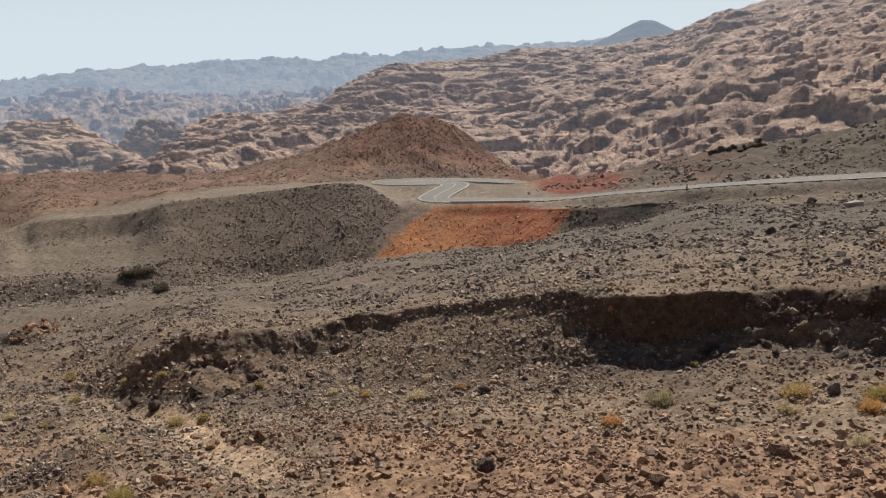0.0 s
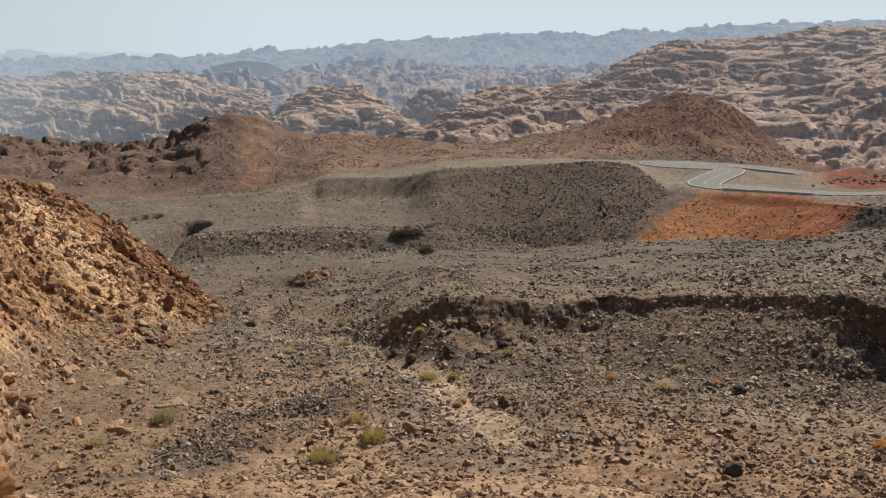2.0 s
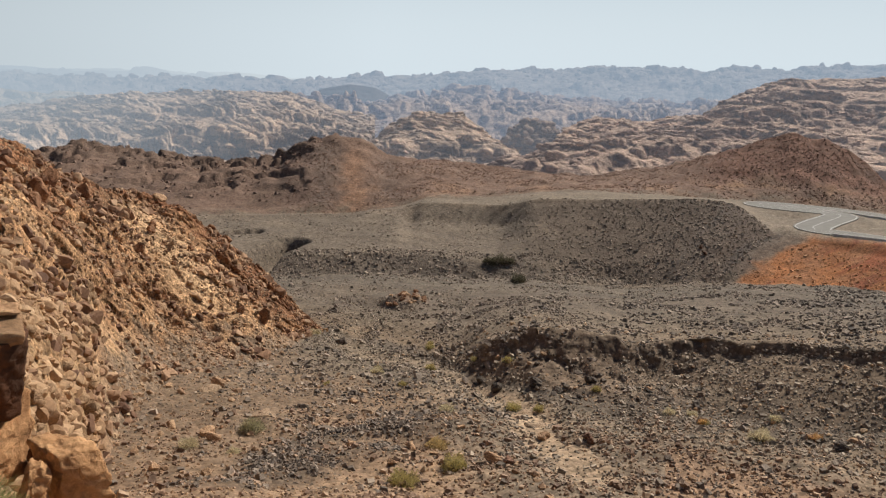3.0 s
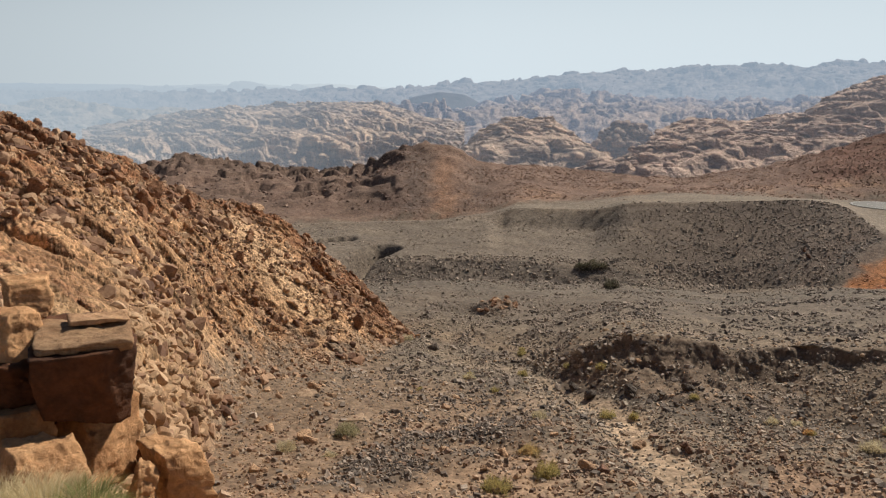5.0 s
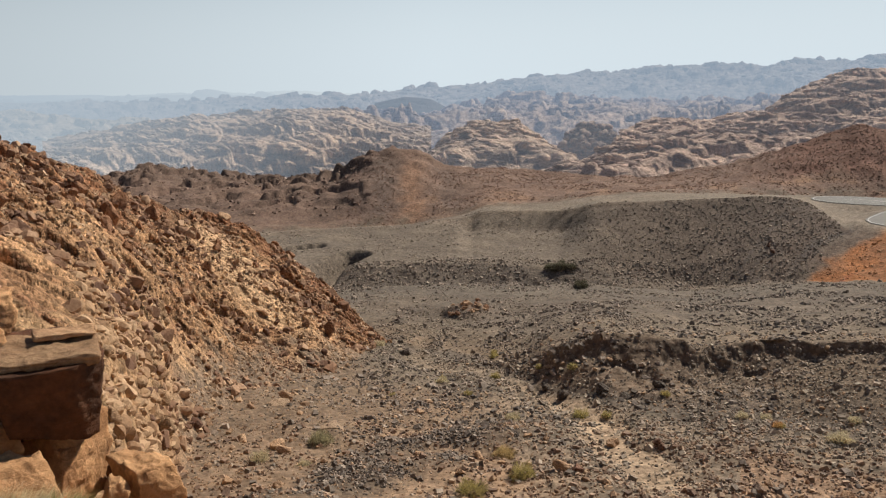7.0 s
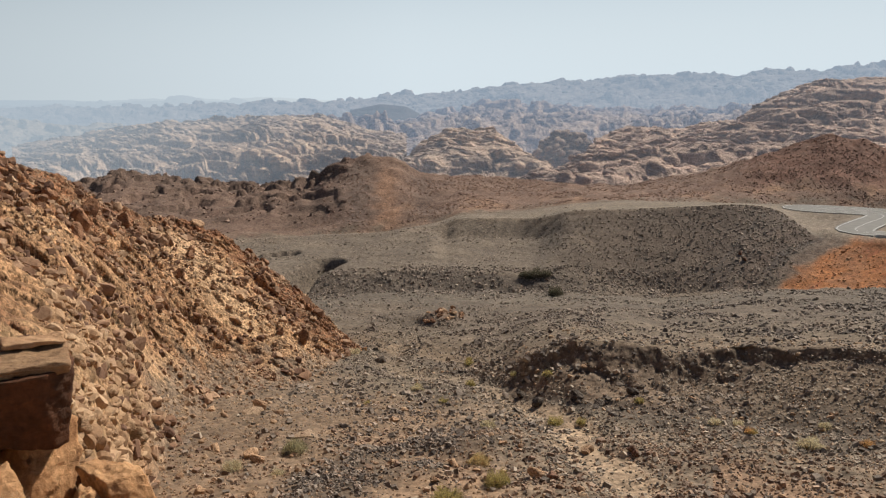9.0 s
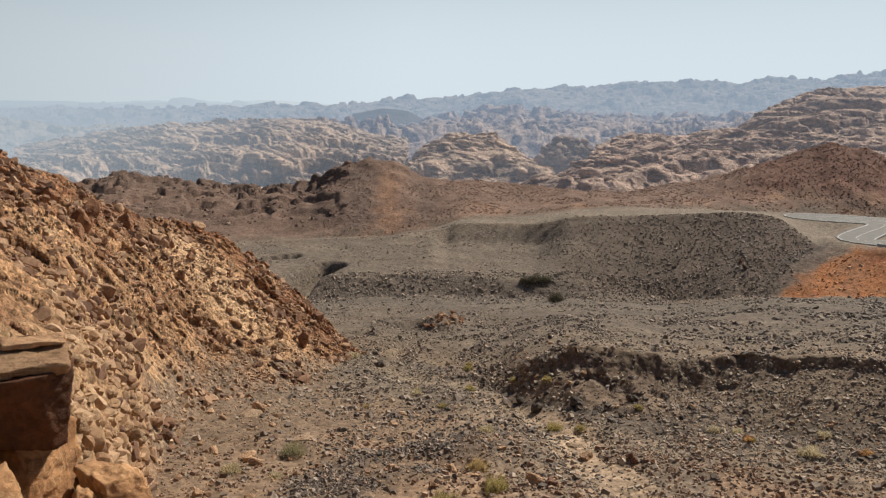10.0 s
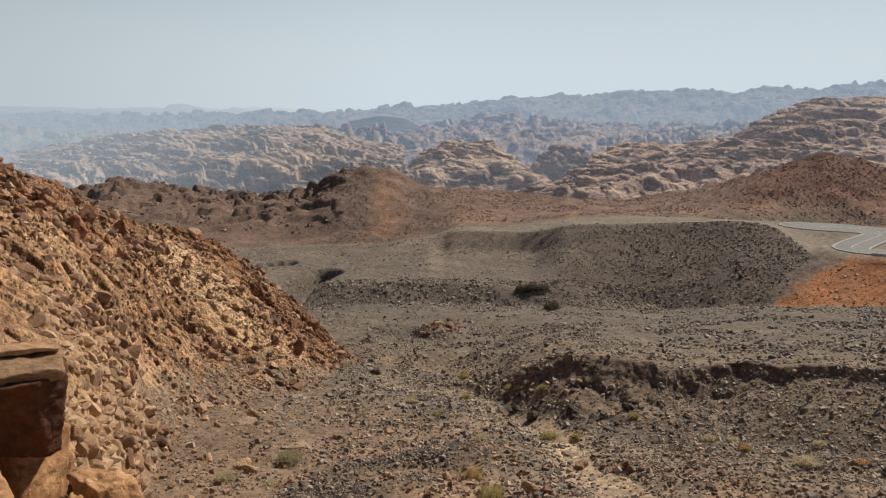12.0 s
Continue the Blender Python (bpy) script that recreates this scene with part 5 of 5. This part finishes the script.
def put_rock(kind, q, bearing, d, width, base, turn, squat=1.0):
    ob = new("rock", rock_shapes[kind, q])
    hgt = base.height(np.array([float(bearing)]), np.array([float(d)]))[0]
    ob.matrix_world = pose(d * math.sin(radians(bearing)), d * math.cos(radians(bearing)), hgt - {"slab": 0.15, "buff": 0.24}.get(kind, 0.08) * width, 0, 0, turn) @ Matrix.Diagonal((width, width, width * squat, 1))
    return tagged(ob, ROCKS[kind][1], "rock", "loose rocks")


# the rocks that stand out: kind, bearing, distance, width
STANDOUT = [("dark", 2.84, 56.6, 1.4), ("tan", -1.24, 46.6, 0.95), ("dark", 3.2, 42.4, 1.0), ("tan", 20.3, 44.8, 0.8), ("brown", 23.8, 41.8, 1.5), ("red", -13.7, 52.9, 0.9),
            ("tan", -17.1, 54.1, 1.0), ("tan", -20.5, 48, 1.05), ("red", -19.4, 47.2, 1.0), ("brown", 15.6, 38.4, 0.7), ("brown", 14.1, 36, 0.7), ("brown", -9.9, 47.6, 0.6),
            ("tan", -23.2, 54.2, 0.8), ("tan", -26.8, 51, 0.95), ("grey", 26.6, 53.1, 0.9), ("white", 26.9, 114.4, 2.6), ("dark", 24.4, 118, 1.7), ("dark", 22, 92.5, 1.4),
            ("tan", -41.7, 54.8, 1.15), ("tan", -41.0, 53.5, 0.95), ("tan", -44.9, 58.5, 0.9), ("tan", -44.0, 56.2, 1.0), ("slab", -41.0, 65.8, 1.9), ("tan", -40.6, 66.4, 1.2)]
STANDOUT += [("slab", -37.6, 58.3, 2.3), ("tan", -41.6, 45.6, 0.95), ("tan", -45.2, 47, 0.75), ("red", -13.5, 52.6, 0.7), ("tan", -25.0, 49.5, 0.7),
             ("dark", -32, 91.6, 1.6), ("tan", -31.1, 63, 0.8), ("dark", -19.7, 58.7, 0.6), ("red", -7.0, 161, 1.5), ("red", -7.3, 163, 1.1), ("slab", -30, 60, 1.5), ("slab", -17.2, 57, 1.8), ("slab", -18.4, 61, 2.0)]
rng = np.random.default_rng(77)
for i, (kind, bearing, d, width) in enumerate(STANDOUT):
    put_rock(kind, i % 4, bearing, d, width, land, rng.random() * 360)
# others of middling size, strewn about
for i in range(40):
    bearing, d = -47 + 78 * rng.random(), 30 + 55 * rng.random()
    kind = ("brown", "tan", "tan", "grey", "dark", "tan", "rust")[rng.integers(7)]
    put_rock(kind, i % 4, bearing, d, 0.32 + 0.4 * rng.random() ** 2, land, rng.random() * 360)
for i in range(28):
    bearing = (-22 + 14 * rng.random()) if i % 2 else (18 + 12 * rng.random())
    d = line(BANK_FOOT, np.array([bearing]))[0][0] + 5 * (rng.random() - 0.35)
    put_rock("dark", i % 4, bearing, d, 0.5 + 0.9 * rng.random() ** 2, land, rng.random() * 360)
for i in range(16):
    put_rock("brown" if i % 3 else "dark", i % 4, 18.2 + 0.2 * i, 172 + 4 * rng.random(), 1.1 + 1.0 * rng.random(), land, rng.random() * 360)
# blocks on the spur
for i in range(90):
    bearing = -61 + 25 * rng.random()
    lo, hi = line(SPUR_FOOT, np.array([bearing]))[0][0], line(SPUR_CREST, np.array([bearing]))[0][0]
    d = lo + (hi - lo) * (0.15 + 0.85 * rng.random())
    ob = put_rock(("tan", "rust", "tan", "rust")[rng.integers(4)], i % 4, bearing, d, d * (0.008 + 0.016 * rng.random() ** 3), spur_land, rng.random() * 360)
    ob["label"] = "weathered sandstone block on the rubble slope"
for i in range(50):
    bearing = -53.5 + 4.9 * rng.random()
    lo = line(SPUR_FOOT, np.array([bearing]))[0][0]
    d = lo + 18 * rng.random()
    put_rock("buff", i % 4, bearing, d, d * (0.014 + 0.016 * rng.random() ** 1.5), spur_land, rng.random() * 360, 0.95)["label"] = "knobbly pale sandstone rock on the outcrop"
# the red-brown outcrop beside the wadi
for i in range(24):
    put_rock(("rust", "tan", "tan", "rust")[i % 4], i % 4, -29.0 + 3.0 * rng.random(), 115.2 + 4 * rng.random(), 0.5 + 0.7 * rng.random(), land, rng.random() * 360, 0.7)["label"] = "red-brown block of an outcrop beside the wadi"


# ---------------------------------------------------------------- the jointed outcrop under the brink
warm_rock = solid_rock("orange-brown sandstone", (0.60, 0.35, 0.175), (0.34, 0.175, 0.08), cracks=0.1, scale=2.2)
cap_rock = solid_rock("grey varnished sandstone", (0.54, 0.345, 0.195), (0.27, 0.15, 0.08), cracks=0.0, scale=2.2)


def block(label, bearing, el, d, dims, seed, mat, tilt=(0, 0), turn=0.0, shear=(0, 0), taper=0.0, worn=0.1, cuts=5, chip=1.0):
    """A joint block of sandstone: a worn, chipped and bedded box whose middle lies at a bearing, an angle below the eye and a distance."""
    bm = bmesh.new()
    bmesh.ops.create_cube(bm, size=1.0)
    bmesh.ops.subdivide_edges(bm, edges=bm.edges[:], cuts=23, use_grid_fill=True)
    v = np.array([q.co for q in bm.verts])
    f = np.array([[q.index for q in t.verts] for t in bm.faces])
    bm.free()
    n = v / np.linalg.norm(v, axis=1)[:, None]
    v = v * (1 - worn * (np.linalg.norm(v, axis=1)[:, None] / 0.866) ** 5)
    cut_rng = np.random.default_rng(seed)
    for _ in range(cuts):
        q = cut_rng.normal(size=3)
        q /= np.linalg.norm(q)
        v = v - (np.maximum(v @ q - 0.46 - 0.12 * cut_rng.random(), 0) * 0.95)[:, None] * q[None]
    w = v * np.array(dims)
    g = fbm(w[:, 0] * 1.3 + seed, w[:, 1] * 1.3 + w[:, 2] * 1.9, 4, seed)
    g2 = np.abs(fbm(w[:, 0] * 0.7 + 2 * seed, w[:, 2] * 0.9 + w[:, 1], 3, seed + 3))
    g3 = np.abs(fbm(w[:, 2] * 4.5 + 0.8 * g, w[:, 0] * 0.7 + w[:, 1] * 0.7 + seed, 3, seed + 6))
    c1, c2, cv = cells(w[:, 0] * 1.6 + w[:, 1] * 1.1 + seed, w[:, 2] * 2.2 + w[:, 1] * 0.7, seed + 11)
    g4 = fbm(w[:, 0] * 6 + seed, w[:, 1] * 6 + w[:, 2] * 7, 3, seed + 8)
    v = w + n * (chip * (0.05 * g - 0.07 * g2 - 0.06 * g3 + 0.07 * (cv - 0.5) * ramp(c2 - c1, 0.0, 0.12) + 0.025 * g4))[:, None]
    high = v[:, 2] / dims[2]
    v[:, 0] *= 1 - taper * (high + 0.5)
    v[:, 0] += shear[0] * v[:, 2]
    v[:, 1] += shear[1] * v[:, 2]
    ob = link_mesh("boulder", v, f, mat, smooth=True)
    bb = radians(bearing)
    ob.matrix_world = pose(d * math.sin(bb), d * math.cos(bb), d * math.tan(radians(el)), tilt[0], tilt[1], -bearing + turn)
    return tagged(ob, label, "boulder", "jointed outcrop")


# shaded counterpart of warm_rock: varnished tone darkened further to carry the shade
varnish_shade = solid_rock("varnished sandstone darkened for shade", (0.15, 0.060, 0.026), (0.05, 0.025, 0.015), cracks=0.1, scale=1.6)
block("overhanging varnished sandstone block, its shaded face coloured dark", -55.85, -18.9, 18.5, (1.7, 1.9, 1.75), 3, varnish_shade, shear=(0.0, -0.25), turn=-2, taper=-0.3, worn=0.05, cuts=2, chip=0.8)
block("flat grey-brown cap slab of sandstone", -55.80, -16.2, 18.45, (1.95, 1.8, 0.26), 7, cap_rock, tilt=(2, 2), turn=-2, worn=0.1, cuts=4, chip=0.8)
block("thin broken slab on the cap rock", -54.82, -15.24, 18.9, (1.3, 0.7, 0.16), 9, cap_rock, tilt=(2, 2), turn=6, worn=0.1, cuts=4, chip=0.6)
block("orange-brown sandstone block under an overhang", -55.61, -22.64, 19.0, (1.4, 1.5, 1.75), 11, warm_rock, shear=(0.4, 0.25), turn=38, taper=0.15, worn=0.05, cuts=2)
# added backing, coloured dark so gaps between blocks read as shade
block("added mass of sandstone coloured dark for shaded gaps", -58.75, -18.58, 20.3, (3.2, 1.8, 2.6), 41, varnish_shade, shear=(0.0, 0.1))
block("cracked sandstone block coloured dark for its shadow", -60.31, -18.20, 18.9, (1.2, 1.5, 0.95), 19, varnish_shade, shear=(0.0, -0.05), turn=4, worn=0.05, cuts=2)
block("brown sandstone block below a joint", -59.96, -20.96, 18.6, (1.3, 1.4, 0.95), 21, warm_rock, shear=(0.0, -0.1), turn=2, worn=0.06, cuts=2)
block("cracked sandstone block beside the overhang", -59.95, -15.50, 19.4, (1.15, 1.4, 1.0), 15, warm_rock, shear=(-0.05, 0.5), turn=14)
block("tan sandstone block above the outcrop", -58.85, -13.37, 21.5, (1.1, 1.2, 0.9), 25, warm_rock, shear=(0.0, 0.4), turn=8)
block("sunlit sandstone block at the foot of the outcrop", -59.02, -24.38, 16.6, (1.8, 1.2, 1.15), 23, warm_rock, shear=(0.2, 0.6), turn=14, taper=0.3, worn=0.08, cuts=3)
block("broad sunlit sandstone block with a split face", -50.34, -25.51, 17.7, (1.2, 1.4, 1.35), 27, warm_rock, shear=(-0.22, 0.35), turn=24, taper=0.15, worn=0.05, cuts=4)
block("small wedge of sandstone between blocks", -52.85, -25.96, 17.1, (0.62, 0.6, 0.85), 31, warm_rock, shear=(0.25, 0.4), turn=18, taper=0.3)
# filler whose dark colour stands for the cleft's shade
block("wedge of sandstone coloured dark for a shaded cleft", -52.53, -25.48, 18.4, (0.6, 0.9, 1.4), 35, varnish_shade, shear=(0.1, 0.1), turn=-10)


# ---------------------------------------------------------------- plants
def leaf_mat(name, a, b):
    m, n, l, p = material(name)
    geo = n.new("ShaderNodeNewGeometry")
    c = mixed(n, l, geo.outputs["Random Per Island"], tuple(0.85 * q for q in a), tuple(0.85 * q for q in b))
    l.new(c, p.inputs["Base Color"])
    thin = n.new("ShaderNodeBsdfTranslucent")
    l.new(c, thin.inputs["Color"])
    both = node(n, "ShaderNodeMixShader", Fac=0.6)
    l.new(p.outputs[0], both.inputs[1])
    l.new(thin.outputs[0], both.inputs[2])
    l.new(both.outputs[0], n["Material Output"].inputs["Surface"])
    p.inputs["Roughness"].default_value, p.inputs["Specular IOR Level"].default_value = 0.8, 0.2
    return m


def blades(count, spread_, height, width, seed, low=0.15):
    """Thin bent blades from a tuft's root, as triangles."""
    rng = np.random.default_rng(seed)
    a = rng.random(count) * 6.283
    rad = np.sqrt(rng.random(count))
    root = np.stack([np.cos(a), np.sin(a), 0 * a], 1) * (rad * spread_ * 0.55)[:, None]
    out = np.stack([np.cos(a + 0.8 * (rng.random(count) - 0.5)), np.sin(a + 0.8 * (rng.random(count) - 0.5)), 0 * a], 1) * (rad * spread_ * 0.5)[:, None]
    h = height * (1 - 0.55 * rad ** 2) * (0.55 + 0.45 * rng.random(count))
    tip = root + out + np.stack([0 * h, 0 * h, h], 1)
    mid = root + out * 0.35 + np.stack([0 * h, 0 * h, h * 0.6], 1)
    root = root + np.stack([0 * h, 0 * h, h * low * rng.random(count)], 1)
    side = np.stack([-np.sin(a * 3.1), np.cos(a * 3.1), 0 * a], 1) * width * 0.5
    v = np.stack([root - side, root + side, mid + side * 0.8, mid - side * 0.8, tip], 1).reshape(-1, 3)
    f = (np.array([(0, 1, 2), (0, 2, 3), (3, 2, 4)])[None] + 5 * np.arange(count)[:, None, None]).reshape(-1, 3)
    return v, f


def tufts(count, seed):
    """A domed crown of short twigs and leaves with an uneven outline, one metre across."""
    rng = np.random.default_rng(seed)
    n = rng.normal(size=(count, 3))
    n[:, 2] = np.abs(n[:, 2]) * 0.9
    n /= np.linalg.norm(n, axis=1)[:, None]
    rad = 0.5 * rng.random(count) ** 0.4 * (1 + 0.28 * np.sin(5 * n[:, 0] + seed) * np.sin(4 * n[:, 1] + 2 * seed) + 0.12 * np.sin(11 * n[:, 0] * n[:, 1] + seed))
    root = n * rad[:, None] * np.array([1, 1, 1.35])
    way = n + 0.9 * rng.normal(size=(count, 3)) * 0.5 + np.array([0, 0, 0.5])
    way /= np.linalg.norm(way, axis=1)[:, None]
    tip = root + way * (0.05 + 0.08 * rng.random(count))[:, None]
    side = np.cross(way, rng.normal(size=(count, 3)))
    side = side / np.linalg.norm(side, axis=1)[:, None] * 0.012
    v = np.stack([root - side, root + side, tip], 1).reshape(-1, 3)
    return v, np.arange(3 * count).reshape(-1, 3)


wood_mat = plain("dry twigs", (0.16, 0.12, 0.085), scale=6.0)
SHRUBS = {
    "olive": (leaf_mat("olive leaves", (0.35, 0.29, 0.10), (0.67, 0.54, 0.22)), "low olive-green desert shrub in gravel"),
    "gold": (leaf_mat("golden leaves", (0.52, 0.38, 0.16), (0.80, 0.59, 0.28)), "golden dry desert shrub in gravel"),
    "orange": (leaf_mat("rusty leaves", (0.58, 0.32, 0.12), (0.84, 0.51, 0.22)), "rusty orange dry shrub among stones"),
    "pale": (leaf_mat("straw leaves", (0.61, 0.49, 0.30), (0.85, 0.75, 0.49)), "pale straw-coloured dry tuft among stones"),
    "sage": (leaf_mat("sage leaves", (0.36, 0.32, 0.17), (0.60, 0.53, 0.32)), "grey-green sage-like shrub in gravel"),
    "dark": (leaf_mat("dark leaves", (0.09, 0.08, 0.05), (0.19, 0.17, 0.11)), "dark green thorn bush on the gravel plain"),
}
PLANTS = [("orange", 1.35, 59, 0.9), ("pale", -1.3, 62, 0.95), ("pale", -2, 57.2, 1.5), ("sage", 15.7, 52.4, 1.8), ("orange", 12.2, 47.8, 1.2), ("gold", 24.5, 52.9, 2.0), ("olive", 29.3, 51.8, 1.6),
          ("orange", 28.9, 49.2, 1.4), ("pale", 28.5, 44.3, 1.0), ("olive", -19.3, 61.8, 1.4), ("olive", -19.9, 71.4, 1.1), ("olive", -25.6, 84.9, 1.0), ("olive", -25.5, 76, 1.0), ("pale", -29.4, 75, 1.2),
          ("olive", -27.5, 69, 0.9), ("pale", -24.2, 60.2, 1.3), ("olive", -13.4, 64.2, 0.8), ("pale", -6.7, 60.7, 0.9), ("olive", -5.7, 58.6, 0.7), ("pale", -8.2, 60.1, 0.9), ("olive", 17.8, 59.8, 0.7), ("pale", 24, 49.8, 1.2)]
PLANTS += [("sage", -38.4, 55.3, 1.7), ("gold", -24.8, 51.1, 1.5), ("olive", -23.4, 46.9, 1.7), ("olive", -27.3, 44.7, 1.9), ("olive", -29.4, 76.5, 0.8), ("olive", -25.6, 86.8, 0.8),
           ("pale", -33.9, 97, 1.5), ("olive", -17.4, 61.2, 0.9), ("olive", -22.3, 74.8, 0.9), ("pale", -42.8, 51.8, 1.4), ("dark", -20.9, 154.5, 3.0), ("dark", -20.2, 154.8, 2.4), ("dark", -21.7, 154.6, 2.2), ("dark", -21.3, 153.8, 1.8),
           ("dark", -19.5, 142, 2.8), ("orange", -5.9, 58.6, 0.8), ("pale", -39.7, 50, 0.9), ("olive", -33, 70, 0.7)]
first = {}
for i, (kind, bearing, d, width) in enumerate(PLANTS):
    place = pose(d * math.sin(radians(bearing)), d * math.cos(radians(bearing)), land.height(np.array([float(bearing)]), np.array([float(d)]))[0] - 0.04, 0, 0, i * 67)
    tall = 0.62 + 0.16 * ((i * 7) % 5) / 4
    if kind not in first:
        root = new("shrub")
        mat, label = SHRUBS[kind]
        v, f = tufts(2600, 40 + i)
        link_mesh("foliage", v, f, mat, smooth=False, parent=root)
        v, f = blades(120, 0.9, 0.75, 0.02, 90 + i, low=0.0)
        link_mesh("stem", v, f, wood_mat, smooth=False, parent=root)
        first[kind] = tagged(root, label, "shrub", "desert shrubs")
        root.matrix_world = place
        root.scale = (width, width, width * tall)
    else:
        ob = copy_thing(first[kind], place)
        ob.scale = (width, width, width * tall)

straw = leaf_mat("dry grass", (0.66, 0.54, 0.30), (0.95, 0.80, 0.50))
green = leaf_mat("green grass", (0.22, 0.25, 0.08), (0.42, 0.42, 0.17))
for i, (bearing, d, width, mat) in enumerate([(-60.6, 6.7, 0.7, straw), (-59.2, 6.5, 0.6, straw), (-57.9, 6.6, 0.5, straw), (-56.4, 6.4, 0.42, green), (-55.2, 6.3, 0.35, green), (-62.2, 6.8, 0.8, straw), (-64, 6.6, 0.8, straw)]):
    root = new("grass_tuft")
    v, f = blades(700, 1.0, 0.62, 0.009, 140 + i, low=0.0)
    link_mesh("grass", v, f, mat, smooth=False, parent=root)
    root.matrix_world = pose(d * math.sin(radians(bearing)), d * math.cos(radians(bearing)), land.height(np.array([bearing]), np.array([d]))[0] - 0.03) @ Matrix.Diagonal((width, width, width * 0.8, 1))
    tagged(root, "tuft of dry straw-coloured grass on the brink" if mat is straw else "tuft of green grass on the brink", "grass", "grass on the brink")


# ---------------------------------------------------------------- beside the road
def beside(lo, hi, first_leg):
    """The stretch of the road between two bearings, on its first or its last leg."""
    bearing = np.degrees(np.arctan2(road_path[:, 0], road_path[:, 1]))
    dist = np.hypot(road_path[:, 0], road_path[:, 1])
    return road_path[(bearing > lo) & (bearing < hi) & ((dist < 176) if first_leg else (dist > 209))]


def parapet(path, off, label):
    """A low concrete parapet in lengths."""
    root = new("parapet")
    for i in range(0, len(path) - 2, 2):
        piece = path[i:i + 3]
        a, c = ribbon(piece, off - 0.16, off + 0.16, 0)
        piece = slab("concrete_length", piece, off - 0.16, off + 0.16, 0.34, 0.45, concrete, root)
    return tagged(root, label, "parapet")


parapet(beside(0.9, 7.7, True), 4.3, "low grey concrete parapet along the road's edge")
parapet(beside(-3.5, 6.5, False), -4.3, "low grey concrete parapet on the lower road")
post = new("marker_post")
q = road_path[np.argmin(np.abs(np.degrees(np.arctan2(road_path[:, 0], road_path[:, 1])) - 17.1))]
slab("post", np.array([[0, -0.09, 0], [0, 0.09, 0.0]]), -0.09, 0.09, 1.15, 1.25, plain("weathered post", (0.16, 0.14, 0.12)), post)
slab("reflector", np.array([[0, -0.095, 0], [0, 0.095, 0.0]]), -0.095, 0.095, 1.0, 0.22, paint, post)
post.matrix_world = pose(q[0] - 2.6, q[1] - 4.2, q[2] - 0.15)
tagged(post, "short roadside marker post with a pale band", "marker post")
